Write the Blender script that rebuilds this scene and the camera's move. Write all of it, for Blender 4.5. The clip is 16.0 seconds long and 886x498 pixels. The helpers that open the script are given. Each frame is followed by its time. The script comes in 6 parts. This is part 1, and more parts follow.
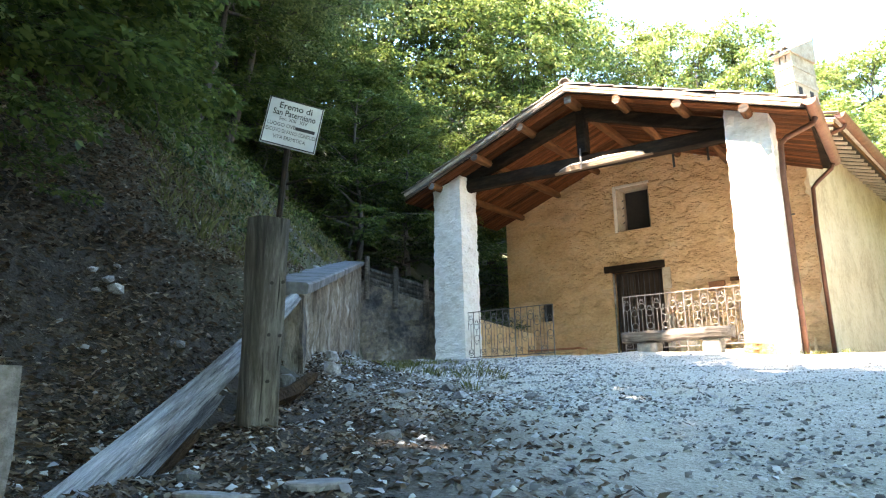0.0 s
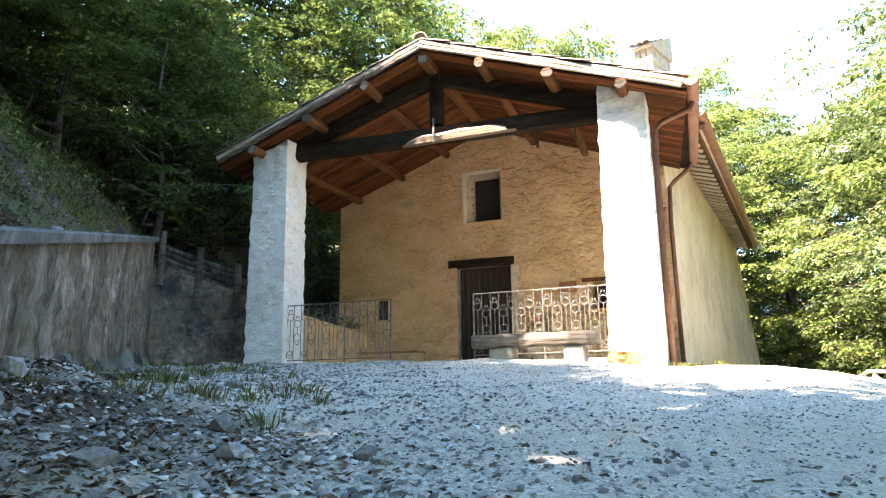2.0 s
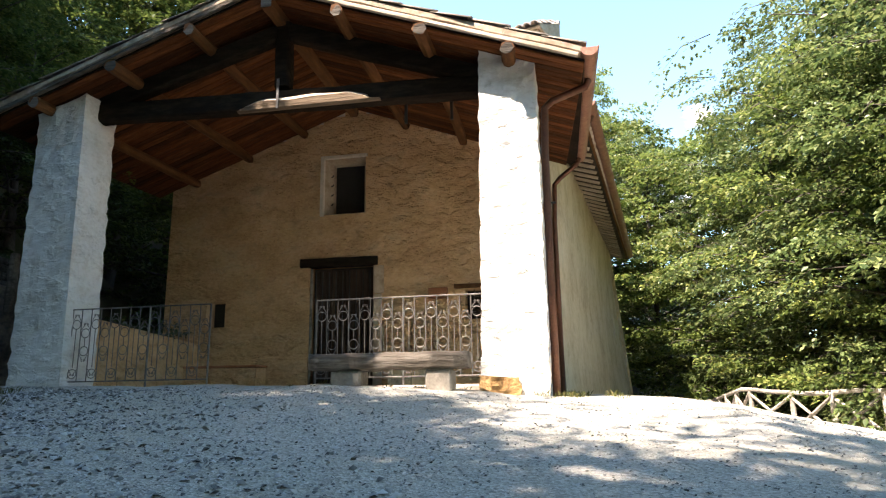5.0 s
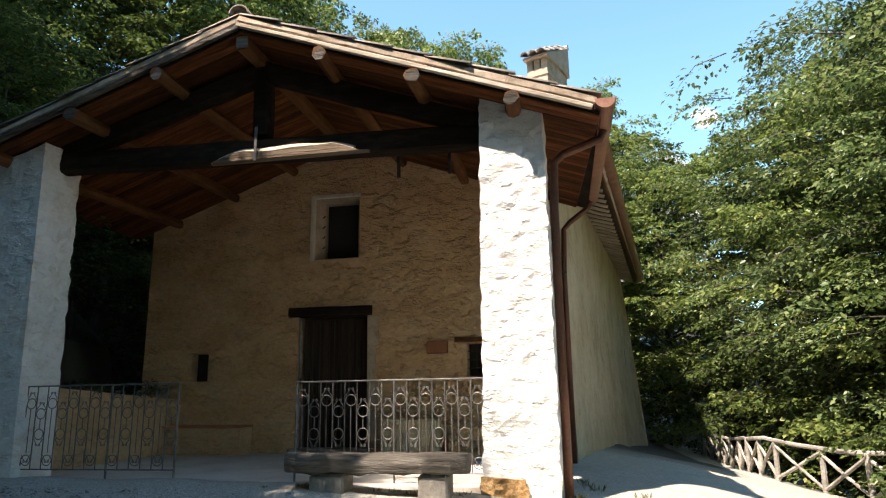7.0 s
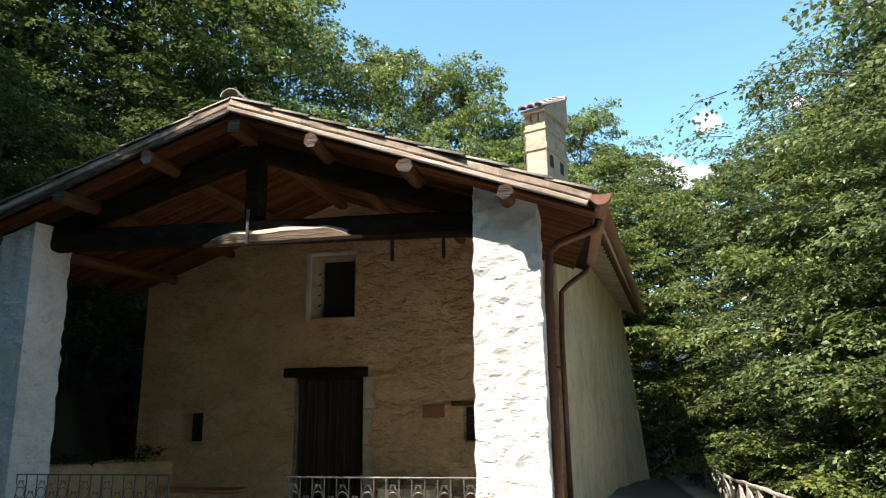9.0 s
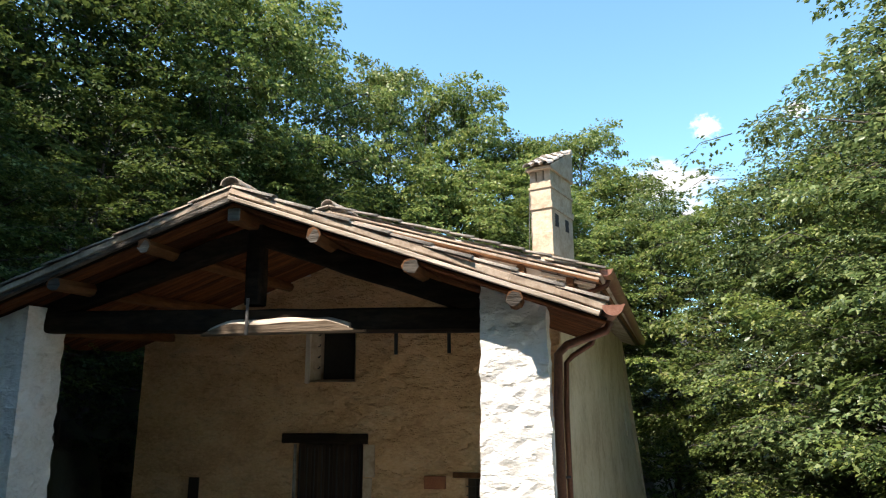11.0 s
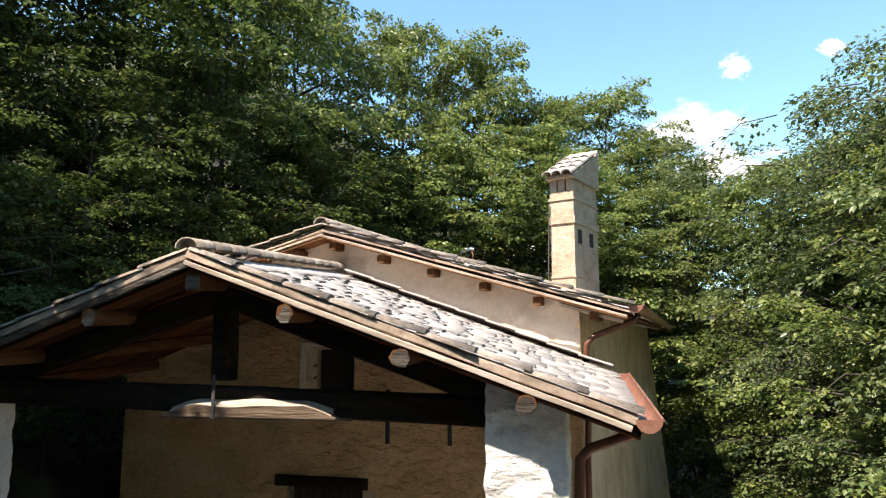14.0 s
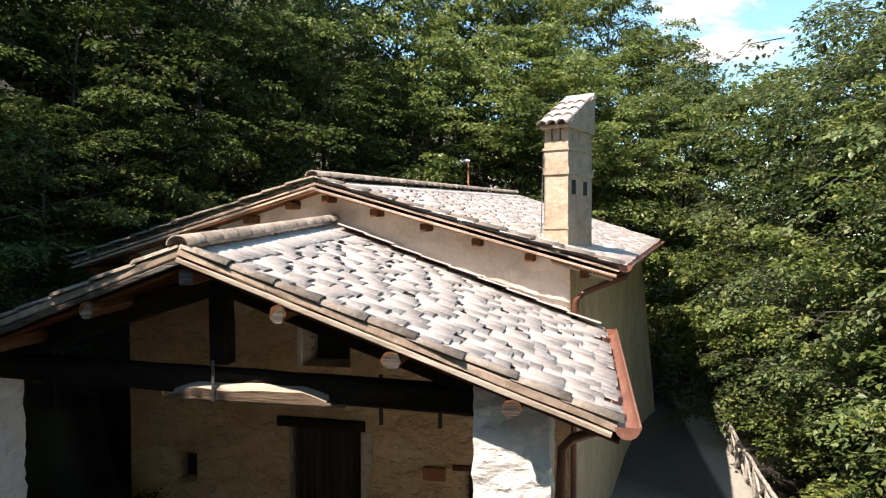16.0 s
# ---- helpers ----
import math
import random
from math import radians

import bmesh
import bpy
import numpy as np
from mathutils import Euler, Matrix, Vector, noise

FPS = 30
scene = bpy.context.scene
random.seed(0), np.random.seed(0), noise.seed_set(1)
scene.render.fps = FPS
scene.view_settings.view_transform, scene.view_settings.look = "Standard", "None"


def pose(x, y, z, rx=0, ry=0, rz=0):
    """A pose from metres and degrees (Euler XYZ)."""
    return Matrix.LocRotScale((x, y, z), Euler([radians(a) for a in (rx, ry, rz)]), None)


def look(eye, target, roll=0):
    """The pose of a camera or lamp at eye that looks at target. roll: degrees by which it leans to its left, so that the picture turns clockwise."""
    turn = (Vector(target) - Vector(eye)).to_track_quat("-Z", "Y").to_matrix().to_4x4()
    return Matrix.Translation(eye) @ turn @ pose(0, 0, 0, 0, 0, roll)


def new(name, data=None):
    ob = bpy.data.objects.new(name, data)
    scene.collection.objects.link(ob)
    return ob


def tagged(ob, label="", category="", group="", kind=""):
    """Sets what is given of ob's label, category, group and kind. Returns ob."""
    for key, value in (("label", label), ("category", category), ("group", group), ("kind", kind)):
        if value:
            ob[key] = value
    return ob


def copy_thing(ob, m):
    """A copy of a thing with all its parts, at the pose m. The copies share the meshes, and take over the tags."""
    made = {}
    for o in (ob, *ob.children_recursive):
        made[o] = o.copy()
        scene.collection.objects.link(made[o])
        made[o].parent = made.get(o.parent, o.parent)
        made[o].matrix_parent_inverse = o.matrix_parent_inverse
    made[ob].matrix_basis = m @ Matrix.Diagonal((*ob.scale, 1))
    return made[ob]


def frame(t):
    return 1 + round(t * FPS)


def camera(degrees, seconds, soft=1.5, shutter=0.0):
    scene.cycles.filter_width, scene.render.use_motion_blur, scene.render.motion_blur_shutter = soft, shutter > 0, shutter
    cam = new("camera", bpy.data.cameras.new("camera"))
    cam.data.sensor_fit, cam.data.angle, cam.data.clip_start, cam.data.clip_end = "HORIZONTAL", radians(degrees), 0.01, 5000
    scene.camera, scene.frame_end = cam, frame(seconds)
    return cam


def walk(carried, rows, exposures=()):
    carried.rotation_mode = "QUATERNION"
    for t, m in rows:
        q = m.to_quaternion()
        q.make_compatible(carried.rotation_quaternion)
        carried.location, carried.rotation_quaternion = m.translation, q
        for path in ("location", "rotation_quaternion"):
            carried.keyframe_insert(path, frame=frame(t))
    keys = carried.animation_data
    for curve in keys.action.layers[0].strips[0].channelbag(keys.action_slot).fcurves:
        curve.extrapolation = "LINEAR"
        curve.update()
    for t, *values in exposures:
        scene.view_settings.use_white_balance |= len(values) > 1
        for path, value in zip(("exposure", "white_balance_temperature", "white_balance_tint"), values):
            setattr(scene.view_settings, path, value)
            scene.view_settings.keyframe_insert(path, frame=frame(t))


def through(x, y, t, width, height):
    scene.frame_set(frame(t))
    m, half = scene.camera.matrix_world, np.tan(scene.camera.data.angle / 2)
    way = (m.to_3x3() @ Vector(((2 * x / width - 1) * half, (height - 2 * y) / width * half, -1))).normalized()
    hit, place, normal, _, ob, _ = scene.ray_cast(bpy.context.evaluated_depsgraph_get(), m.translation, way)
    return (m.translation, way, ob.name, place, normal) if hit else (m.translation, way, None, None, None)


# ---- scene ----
cam = camera(66.8, 16.0, soft=1.2)
PATH = [
    (0, (5.956, -14.973, -0.819), (4.823, -13.384, -0.382), -1.0),
    (0.5, (5.412, -14.134, -0.752), (4.327, -12.511, -0.315), -0.9),
    (1, (4.967, -13.338, -0.62), (3.974, -11.657, -0.184), -0.9),
    (1.5, (4.874, -13.112, -0.592), (4.017, -11.357, -0.164), -0.8),
    (2, (4.895, -13.082, -0.606), (4.191, -11.259, -0.179), -0.8),
    (2.5, (4.873, -13.029, -0.619), (4.329, -11.152, -0.19), -0.8),
    (3, (4.861, -12.99, -0.633), (4.477, -11.074, -0.206), -0.8),
    (5.3, (4.602, -10.827, -0.165), (4.245, -8.907, 0.266), -0.9),
    (5.5, (4.58, -10.657, -0.091), (4.221, -8.738, 0.343), -1.0),
    (6, (4.57, -10.495, 0.155), (4.204, -8.577, 0.588), -0.9),
    (6.5, (4.598, -10.421, 0.417), (4.226, -8.505, 0.852), -0.9),
    (7, (4.62, -10.406, 0.657), (4.245, -8.491, 1.094), -0.9),
    (7.5, (4.658, -10.402, 0.88), (4.281, -8.488, 1.322), -0.9),
    (8, (4.688, -10.41, 1.099), (4.31, -8.496, 1.543), -1.0),
    (8.5, (4.727, -10.434, 1.32), (4.347, -8.522, 1.767), -0.9),
    (9, (4.743, -10.479, 1.553), (4.362, -8.568, 2.004), -0.9),
    (11.5, (4.659, -10.514, 2.851), (4.283, -8.604, 3.31), -0.2),
    (12, (4.672, -10.015, 3.124), (4.26, -8.118, 3.603), -0.0),
    (12.5, (4.608, -9.55, 3.381), (4.185, -7.662, 3.886), -0.1),
    (13, (4.635, -9.542, 3.586), (4.211, -7.655, 4.098), -0.0),
    (13.5, (4.646, -9.526, 3.791), (4.217, -7.621, 4.222), -0.1),
    (14, (4.674, -9.495, 3.997), (4.233, -7.566, 4.291), -0.1),
    (14.5, (4.655, -9.453, 4.231), (4.219, -7.507, 4.38), -0.2),
    (15, (4.698, -9.484, 4.483), (4.265, -7.532, 4.494), -0.2),
    (15.5, (4.715, -9.501, 4.727), (4.281, -7.55, 4.673), -0.3),
    (16, (4.763, -9.576, 4.989), (4.324, -7.625, 4.943), -0.2),
]
EXPOSURE = [(0.0, 3.95, 7300, 22), (1.5, 3.75, 7300, 22), (3.0, 3.15, 7200, 21), (5.3, 2.05, 7200, 20), (7.0, 1.45, 6900, 17), (9.0, 1.35, 6600, 14), (12.0, 1.32, 6600, 14), (14.5, 1.22, 6900, 19), (16.0, 1.08, 6900, 20)]
walk(cam, [(t, look(eye, target, roll)) for t, eye, target, roll in PATH], EXPOSURE)

# ---- world and sun ----
SUN_FROM = Vector((-0.70, -1.0, 1.88)).normalized()
world = bpy.data.worlds.new("sky")
scene.world = world
world.use_nodes = True
wn, wl = world.node_tree.nodes, world.node_tree.links
sky = wn.new("ShaderNodeTexSky")
sky.sky_type = "NISHITA"
sky.sun_disc = False
sky.sun_elevation = math.asin(SUN_FROM.z)
sky.sun_rotation = math.atan2(SUN_FROM.x, SUN_FROM.y)
sky.altitude, sky.ozone_density, sky.dust_density = 700.0, 1.0, 0.15
wn["Background"].inputs["Strength"].default_value = 0.15
tint = wn.new("ShaderNodeMix")
tint.data_type, tint.blend_type = "RGBA", "MULTIPLY"
tint.inputs[0].default_value = 1.0
tint.inputs[7].default_value = (0.82, 1.10, 1.06, 1)
wl.new(sky.outputs[0], tint.inputs[6])
wl.new(tint.outputs[2], wn["Background"].inputs["Color"])
sun = new("sun", bpy.data.lights.new("sun", "SUN"))
sun.data.energy, sun.data.angle, sun.data.color = 5.0, radians(0.55), (1.0, 0.93, 0.82)
sun.matrix_world = look(SUN_FROM * 60, (0, 0, 0))


# ---- materials ----
def node(nt, kind, **values):
    n = nt.nodes.new(kind)
    for key, v in values.items():
        n.inputs[key.replace("_", " ")].default_value = v
    return n


def surface(name, tones, big=1.0, fine=25.0, rough=0.85, bump=0.4, bump_scale=None, metal=0.0, stretch=(1, 1, 1), stains=None, vary=0.0, distance=0.01, spec=0.5, chips=None):
    """A node material: tones mixed by noise at two scales, with relief; stains: colour, scale, amount; vary: change from piece to piece."""
    m = bpy.data.materials.new(name)
    m.use_nodes = True
    nt = m.node_tree
    link, bsdf = nt.links.new, nt.nodes["Principled BSDF"]
    co = nt.nodes.new("ShaderNodeTexCoord")
    shift = nt.nodes.new("ShaderNodeVectorMath")
    shift.operation = "MULTIPLY_ADD"
    info = nt.nodes.new("ShaderNodeObjectInfo")
    comb = nt.nodes.new("ShaderNodeCombineXYZ")
    for k in range(3):
        link(info.outputs["Random"], comb.inputs[k])
    shift.inputs[0].default_value = (37, 19, 53)
    link(comb.outputs[0], shift.inputs[1])
    mp = nt.nodes.new("ShaderNodeMapping")
    mp.inputs["Scale"].default_value = stretch
    link(co.outputs["Object"], mp.inputs["Vector"])
    link(mp.outputs[0], shift.inputs[2])
    vec = shift.outputs[0]
    n1 = node(nt, "ShaderNodeTexNoise", Scale=big, Detail=5.0, Roughness=0.6)
    n2 = node(nt, "ShaderNodeTexNoise", Scale=fine, Detail=6.0, Roughness=0.7)
    for n in (n1, n2):
        link(vec, n.inputs["Vector"])
    mix = nt.nodes.new("ShaderNodeMix")
    mix.inputs[0].default_value = 0.45
    link(n1.outputs[0], mix.inputs[2])
    link(n2.outputs[0], mix.inputs[3])
    ramp = nt.nodes.new("ShaderNodeValToRGB")
    el = ramp.color_ramp.elements
    while len(el) < len(tones):
        el.new(0.5)
    for k, tone in enumerate(tones):
        el[k].position = 0.33 + 0.34 * k / max(1, len(tones) - 1)
        el[k].color = (*tone, 1)
    link(mix.outputs[0], ramp.inputs[0])
    colour = ramp.outputs[0]
    if stains:
        tint, scale, amount = stains
        n3 = node(nt, "ShaderNodeTexNoise", Scale=scale, Detail=7.0, Roughness=0.65)
        link(vec, n3.inputs["Vector"])
        r3 = nt.nodes.new("ShaderNodeMapRange")
        r3.inputs[1].default_value, r3.inputs[2].default_value = 0.52, 0.68
        r3.inputs[4].default_value = amount
        link(n3.outputs[0], r3.inputs[0])
        mc = nt.nodes.new("ShaderNodeMix")
        mc.data_type = "RGBA"
        link(r3.outputs[0], mc.inputs[0])
        link(colour, mc.inputs[6])
        mc.inputs[7].default_value = (*tint, 1)
        colour = mc.outputs[2]
    if vary:
        hsv = nt.nodes.new("ShaderNodeHueSaturation")
        mr = nt.nodes.new("ShaderNodeMapRange")
        mr.inputs[3].default_value, mr.inputs[4].default_value = 1 - vary, 1 + vary
        link(info.outputs["Random"], mr.inputs[0])
        link(mr.outputs[0], hsv.inputs["Value"])
        link(colour, hsv.inputs["Color"])
        colour = hsv.outputs[0]
    link(colour, bsdf.inputs["Base Color"])
    bsdf.inputs["Roughness"].default_value, bsdf.inputs["Metallic"].default_value = rough, metal
    bsdf.inputs["Specular IOR Level"].default_value = spec
    under = None
    if chips:
        scale, low, depth = chips
        n6 = node(nt, "ShaderNodeTexNoise", Scale=scale, Detail=4.0, Roughness=0.55)
        link(vec, n6.inputs["Vector"])
        r6 = nt.nodes.new("ShaderNodeMapRange")
        r6.inputs[1].default_value, r6.inputs[2].default_value = low - 0.06, low + 0.12
        link(n6.outputs[0], r6.inputs[0])
        b6 = node(nt, "ShaderNodeBump", Strength=1.0, Distance=depth)
        link(r6.outputs[0], b6.inputs["Height"])
        under = b6.outputs[0]
    if bump:
        n4 = node(nt, "ShaderNodeTexNoise", Scale=bump_scale or fine, Detail=8.0, Roughness=0.65)
        link(vec, n4.inputs["Vector"])
        b = node(nt, "ShaderNodeBump", Strength=bump, Distance=distance)
        link(n4.outputs[0], b.inputs["Height"])
        if under:
            link(under, b.inputs["Normal"])
        link(b.outputs[0], bsdf.inputs["Normal"])
    return m


def leafy(name, tones, through=0.45, rough=0.55, gloss=0.25):
    """Leaves: each one takes its own tone, and lets some light through."""
    m = bpy.data.materials.new(name)
    m.use_nodes = True
    nt = m.node_tree
    link, bsdf = nt.links.new, nt.nodes["Principled BSDF"]
    geo = nt.nodes.new("ShaderNodeNewGeometry")
    info = nt.nodes.new("ShaderNodeObjectInfo")
    ramp = nt.nodes.new("ShaderNodeValToRGB")
    el = ramp.color_ramp.elements
    while len(el) < len(tones):
        el.new(0.5)
    for k, tone in enumerate(tones):
        el[k].position = k / max(1, len(tones) - 1)
        el[k].color = (*tone, 1)
    link(geo.outputs["Random Per Island"], ramp.inputs[0])
    hsv = nt.nodes.new("ShaderNodeHueSaturation")
    mr = nt.nodes.new("ShaderNodeMapRange")
    mr.inputs[3].default_value, mr.inputs[4].default_value = 0.8, 1.2
    link(info.outputs["Random"], mr.inputs[0])
    link(mr.outputs[0], hsv.inputs["Value"])
    link(ramp.outputs[0], hsv.inputs["Color"])
    link(hsv.outputs[0], bsdf.inputs["Base Color"])
    bsdf.inputs["Roughness"].default_value = rough
    bsdf.inputs["Specular IOR Level"].default_value = gloss
    tr = nt.nodes.new("ShaderNodeBsdfTranslucent")
    link(hsv.outputs[0], tr.inputs["Color"])
    mixed = nt.nodes.new("ShaderNodeMixShader")
    mixed.inputs[0].default_value = through
    link(bsdf.outputs[0], mixed.inputs[1])
    link(tr.outputs[0], mixed.inputs[2])
    link(mixed.outputs[0], nt.nodes["Material Output"].inputs["Surface"])
    return m


PLASTER = surface("warm_plaster", [(0.47, 0.28, 0.142), (0.675, 0.445, 0.245), (0.785, 0.58, 0.36)], 1.3, 14, 0.92, 0.8, 9, stretch=(1, 1, 1.8), stains=((0.31, 0.20, 0.11), 2.6, 0.45), distance=0.07, spec=0.2, chips=(4.2, 0.53, 0.05))
UPPER_PLASTER = surface("pale_gable_plaster", [(0.54, 0.45, 0.36), (0.67, 0.59, 0.50), (0.75, 0.68, 0.60)], 1.2, 20, 0.92, 0.4, 24, stains=((0.40, 0.31, 0.22), 2.0, 0.5), spec=0.2)
FLAT_TILE = surface("buff_flat_tile", [(0.30, 0.22, 0.155), (0.44, 0.345, 0.26), (0.58, 0.49, 0.40)], 5, 30, 0.9, 0.4, stains=((0.16, 0.12, 0.085), 6, 0.5), vary=0.15, spec=0.2)
LIMEWASH = surface("white_limewash", [(0.64, 0.61, 0.56), (0.77, 0.75, 0.71), (0.83, 0.81, 0.78)], 1.2, 16, 0.9, 0.8, 14, stretch=(1, 1, 1.7), stains=((0.50, 0.42, 0.33), 4.5, 0.45), distance=0.022, spec=0.2, chips=(6.0, 0.59, 0.016))
SIDE_PLASTER = surface("pale_side_plaster", [(0.43, 0.32, 0.20), (0.62, 0.50, 0.34), (0.72, 0.61, 0.45)], 1.0, 12, 0.93, 0.5, 9, stains=((0.36, 0.26, 0.155), 2.2, 0.45), distance=0.015, spec=0.2, chips=(2.2, 0.60, 0.012))
CONCRETE = surface("streaked_concrete", [(0.035, 0.030, 0.026), (0.10, 0.080, 0.060), (0.20, 0.165, 0.13), (0.46, 0.44, 0.41)], 2.6, 20, 0.92, 1.0, 18, stretch=(1, 1, 0.42), stains=((0.40, 0.385, 0.355), 3.4, 0.6), distance=0.06, spec=0.2)
RUBBLE = surface("blotched_grey_render", [(0.022, 0.022, 0.024), (0.075, 0.07, 0.07), (0.20, 0.165, 0.125), (0.34, 0.32, 0.30)], 1.5, 8, 0.93, 1.0, 8, stains=((0.03, 0.028, 0.028), 1.3, 0.8), distance=0.06, spec=0.2)
COPING = surface("grey_coping", [(0.05, 0.052, 0.055), (0.12, 0.123, 0.128), (0.24, 0.245, 0.25)], 3.0, 14, 0.9, 1.0, 12, stains=((0.05, 0.052, 0.03), 4.0, 0.6), distance=0.02, spec=0.2)
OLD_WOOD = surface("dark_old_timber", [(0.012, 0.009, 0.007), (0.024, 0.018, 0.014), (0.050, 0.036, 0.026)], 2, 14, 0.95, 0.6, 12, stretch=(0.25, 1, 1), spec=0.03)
BROWN_WOOD = surface("brown_timber", [(0.05, 0.022, 0.010), (0.12, 0.052, 0.02), (0.20, 0.095, 0.04)], 2.5, 16, 0.8, 0.5, 14, stretch=(1, 0.22, 1), vary=0.25, spec=0.2)
BOARD = surface("red_brown_board", [(0.024, 0.009, 0.004), (0.10, 0.034, 0.012), (0.235, 0.09, 0.034)], 3.0, 22, 0.85, 0.8, 18, stretch=(0.16, 1, 1), stains=((0.012, 0.006, 0.004), 3.0, 0.85), vary=0.5, distance=0.02, spec=0.15)
GREY_WOOD = surface("weathered_grey_wood", [(0.07, 0.062, 0.055), (0.22, 0.205, 0.19), (0.40, 0.385, 0.365)], 2.5, 26, 0.85, 1.0, 22, stretch=(0.12, 1, 1), stains=((0.05, 0.04, 0.033), 3.5, 0.75), vary=0.15, distance=0.03, spec=0.2)
BENCH_WOOD = surface("old_split_oak", [(0.030, 0.025, 0.020), (0.110, 0.094, 0.077), (0.29, 0.262, 0.228)], 2.0, 28, 0.85, 1.0, 22, stretch=(0.1, 1, 1), stains=((0.025, 0.019, 0.014), 3.0, 0.8), distance=0.03, spec=0.2)
POST_WOOD = surface("brown_post_wood", [(0.014, 0.012, 0.010), (0.085, 0.078, 0.068), (0.28, 0.265, 0.24)], 5, 30, 0.85, 1.0, 24, stretch=(1, 1, 0.1), stains=((0.012, 0.010, 0.008), 4.0, 0.9), distance=0.05, spec=0.2)
FENCE_WOOD = surface("bleached_fence_pole", [(0.14, 0.12, 0.10), (0.34, 0.31, 0.27), (0.52, 0.49, 0.44)], 3.0, 24, 0.85, 0.8, 20, stretch=(1, 1, 1), stains=((0.09, 0.07, 0.05), 4.0, 0.5), vary=0.2, distance=0.02, spec=0.2)
PALE_WOOD = surface("bleached_wood", [(0.22, 0.17, 0.12), (0.44, 0.37, 0.29), (0.60, 0.53, 0.45)], 3, 22, 0.8, 0.6, 18, stretch=(0.16, 1, 1), spec=0.2)
LOG_WOOD = surface("bleached_log_wood", [(0.008, 0.008, 0.009), (0.09, 0.095, 0.105), (0.36, 0.37, 0.39), (0.62, 0.63, 0.65)], 7.0, 34, 0.85, 1.0, 26, stretch=(0.1, 1, 1), stains=((0.05, 0.038, 0.028), 5.0, 0.85), distance=0.05, spec=0.2)
ROTTEN = surface("rotten_brown_wood", [(0.012, 0.007, 0.004), (0.045, 0.026, 0.013), (0.11, 0.065, 0.03)], 6, 40, 0.95, 1.0, 30, stretch=(0.3, 1, 1), distance=0.04, spec=0.1)
DOOR_WOOD = surface("dark_door_wood", [(0.018, 0.013, 0.010), (0.038, 0.026, 0.019), (0.070, 0.047, 0.033)], 4, 24, 0.7, 0.4, 20, stretch=(1, 1, 0.15), vary=0.2, spec=0.2)
TILE = surface("pale_clay_tile", [(0.44, 0.372, 0.315), (0.58, 0.515, 0.455), (0.69, 0.637, 0.585)], 3, 34, 0.9, 0.8, 25, stains=((0.33, 0.265, 0.21), 5, 0.5), vary=0.10, spec=0.2)
MOSSY_TILE = surface("weathered_verge_tile", [(0.15, 0.12, 0.095), (0.32, 0.27, 0.215), (0.50, 0.44, 0.375)], 4, 26, 0.92, 0.5, 22, stains=((0.13, 0.10, 0.07), 6, 0.6), vary=0.2, spec=0.2)
RED_TILE = surface("terracotta", [(0.34, 0.135, 0.06), (0.45, 0.19, 0.09), (0.52, 0.25, 0.14)], 5, 40, 0.85, 0.3)
PLAQUE_CLAY = surface("dull_red_clay", [(0.17, 0.065, 0.03), (0.25, 0.095, 0.042), (0.33, 0.14, 0.07)], 6, 40, 0.85, 0.4)
CHIMNEY_STONE = surface("sandy_render", [(0.32, 0.235, 0.155), (0.47, 0.375, 0.27), (0.58, 0.49, 0.38)], 3, 18, 0.93, 0.7, 14, stains=((0.27, 0.19, 0.12), 4, 0.6), vary=0.08, distance=0.02, spec=0.2)
COPPER = surface("brown_painted_copper", [(0.075, 0.028, 0.017), (0.125, 0.047, 0.027), (0.18, 0.075, 0.042)], 5, 40, 0.42, 0.1, metal=0.35)
RUSTY = surface("dark_rusty_steel", [(0.010, 0.008, 0.006), (0.022, 0.015, 0.011), (0.045, 0.027, 0.018)], 8, 50, 0.75, 0.3, spec=0.2)
GUTTER = surface("pinkish_copper_sheet", [(0.20, 0.085, 0.055), (0.30, 0.14, 0.095), (0.40, 0.215, 0.155)], 5, 40, 0.45, 0.1, metal=0.3)
IRON = surface("grey_painted_iron", [(0.05, 0.045, 0.042), (0.13, 0.122, 0.115), (0.26, 0.25, 0.24)], 9, 60, 0.5, 0.15, metal=0.25)
BLACK_IRON = surface("black_iron", [(0.012, 0.012, 0.012), (0.03, 0.028, 0.026)], 9, 60, 0.6, 0.15)
# near-black colour for the shade inside openings, holes and cracks
DARK = surface("hollow_shade", [(0.022, 0.020, 0.018), (0.04, 0.035, 0.03)], 3, 30, 0.95, 0.0)
STONE = surface("grey_white_stone", [(0.10, 0.10, 0.10), (0.21, 0.21, 0.215), (0.38, 0.38, 0.385)], 4, 22, 0.9, 0.6, vary=0.4, spec=0.2)
BLOCK = surface("cut_stone_block", [(0.14, 0.125, 0.105), (0.24, 0.22, 0.19), (0.34, 0.32, 0.285)], 5, 30, 0.9, 0.6, stains=((0.09, 0.078, 0.062), 4, 0.6), spec=0.2)
TUFA = surface("yellow_stone_block", [(0.52, 0.40, 0.24), (0.70, 0.57, 0.38), (0.80, 0.68, 0.50)], 5, 26, 0.92, 0.8, stains=((0.22, 0.13, 0.06), 6, 0.7), distance=0.03)
FOOTING = surface("orange_rubble", [(0.24, 0.125, 0.045), (0.42, 0.25, 0.10), (0.56, 0.38, 0.19)], 7, 30, 0.92, 1.0, 16, stains=((0.12, 0.07, 0.03), 9, 0.7), distance=0.05)
PAVING = surface("porch_paving", [(0.36, 0.30, 0.24), (0.50, 0.44, 0.37), (0.60, 0.54, 0.47)], 2, 20, 0.9, 0.4, vary=0.15)
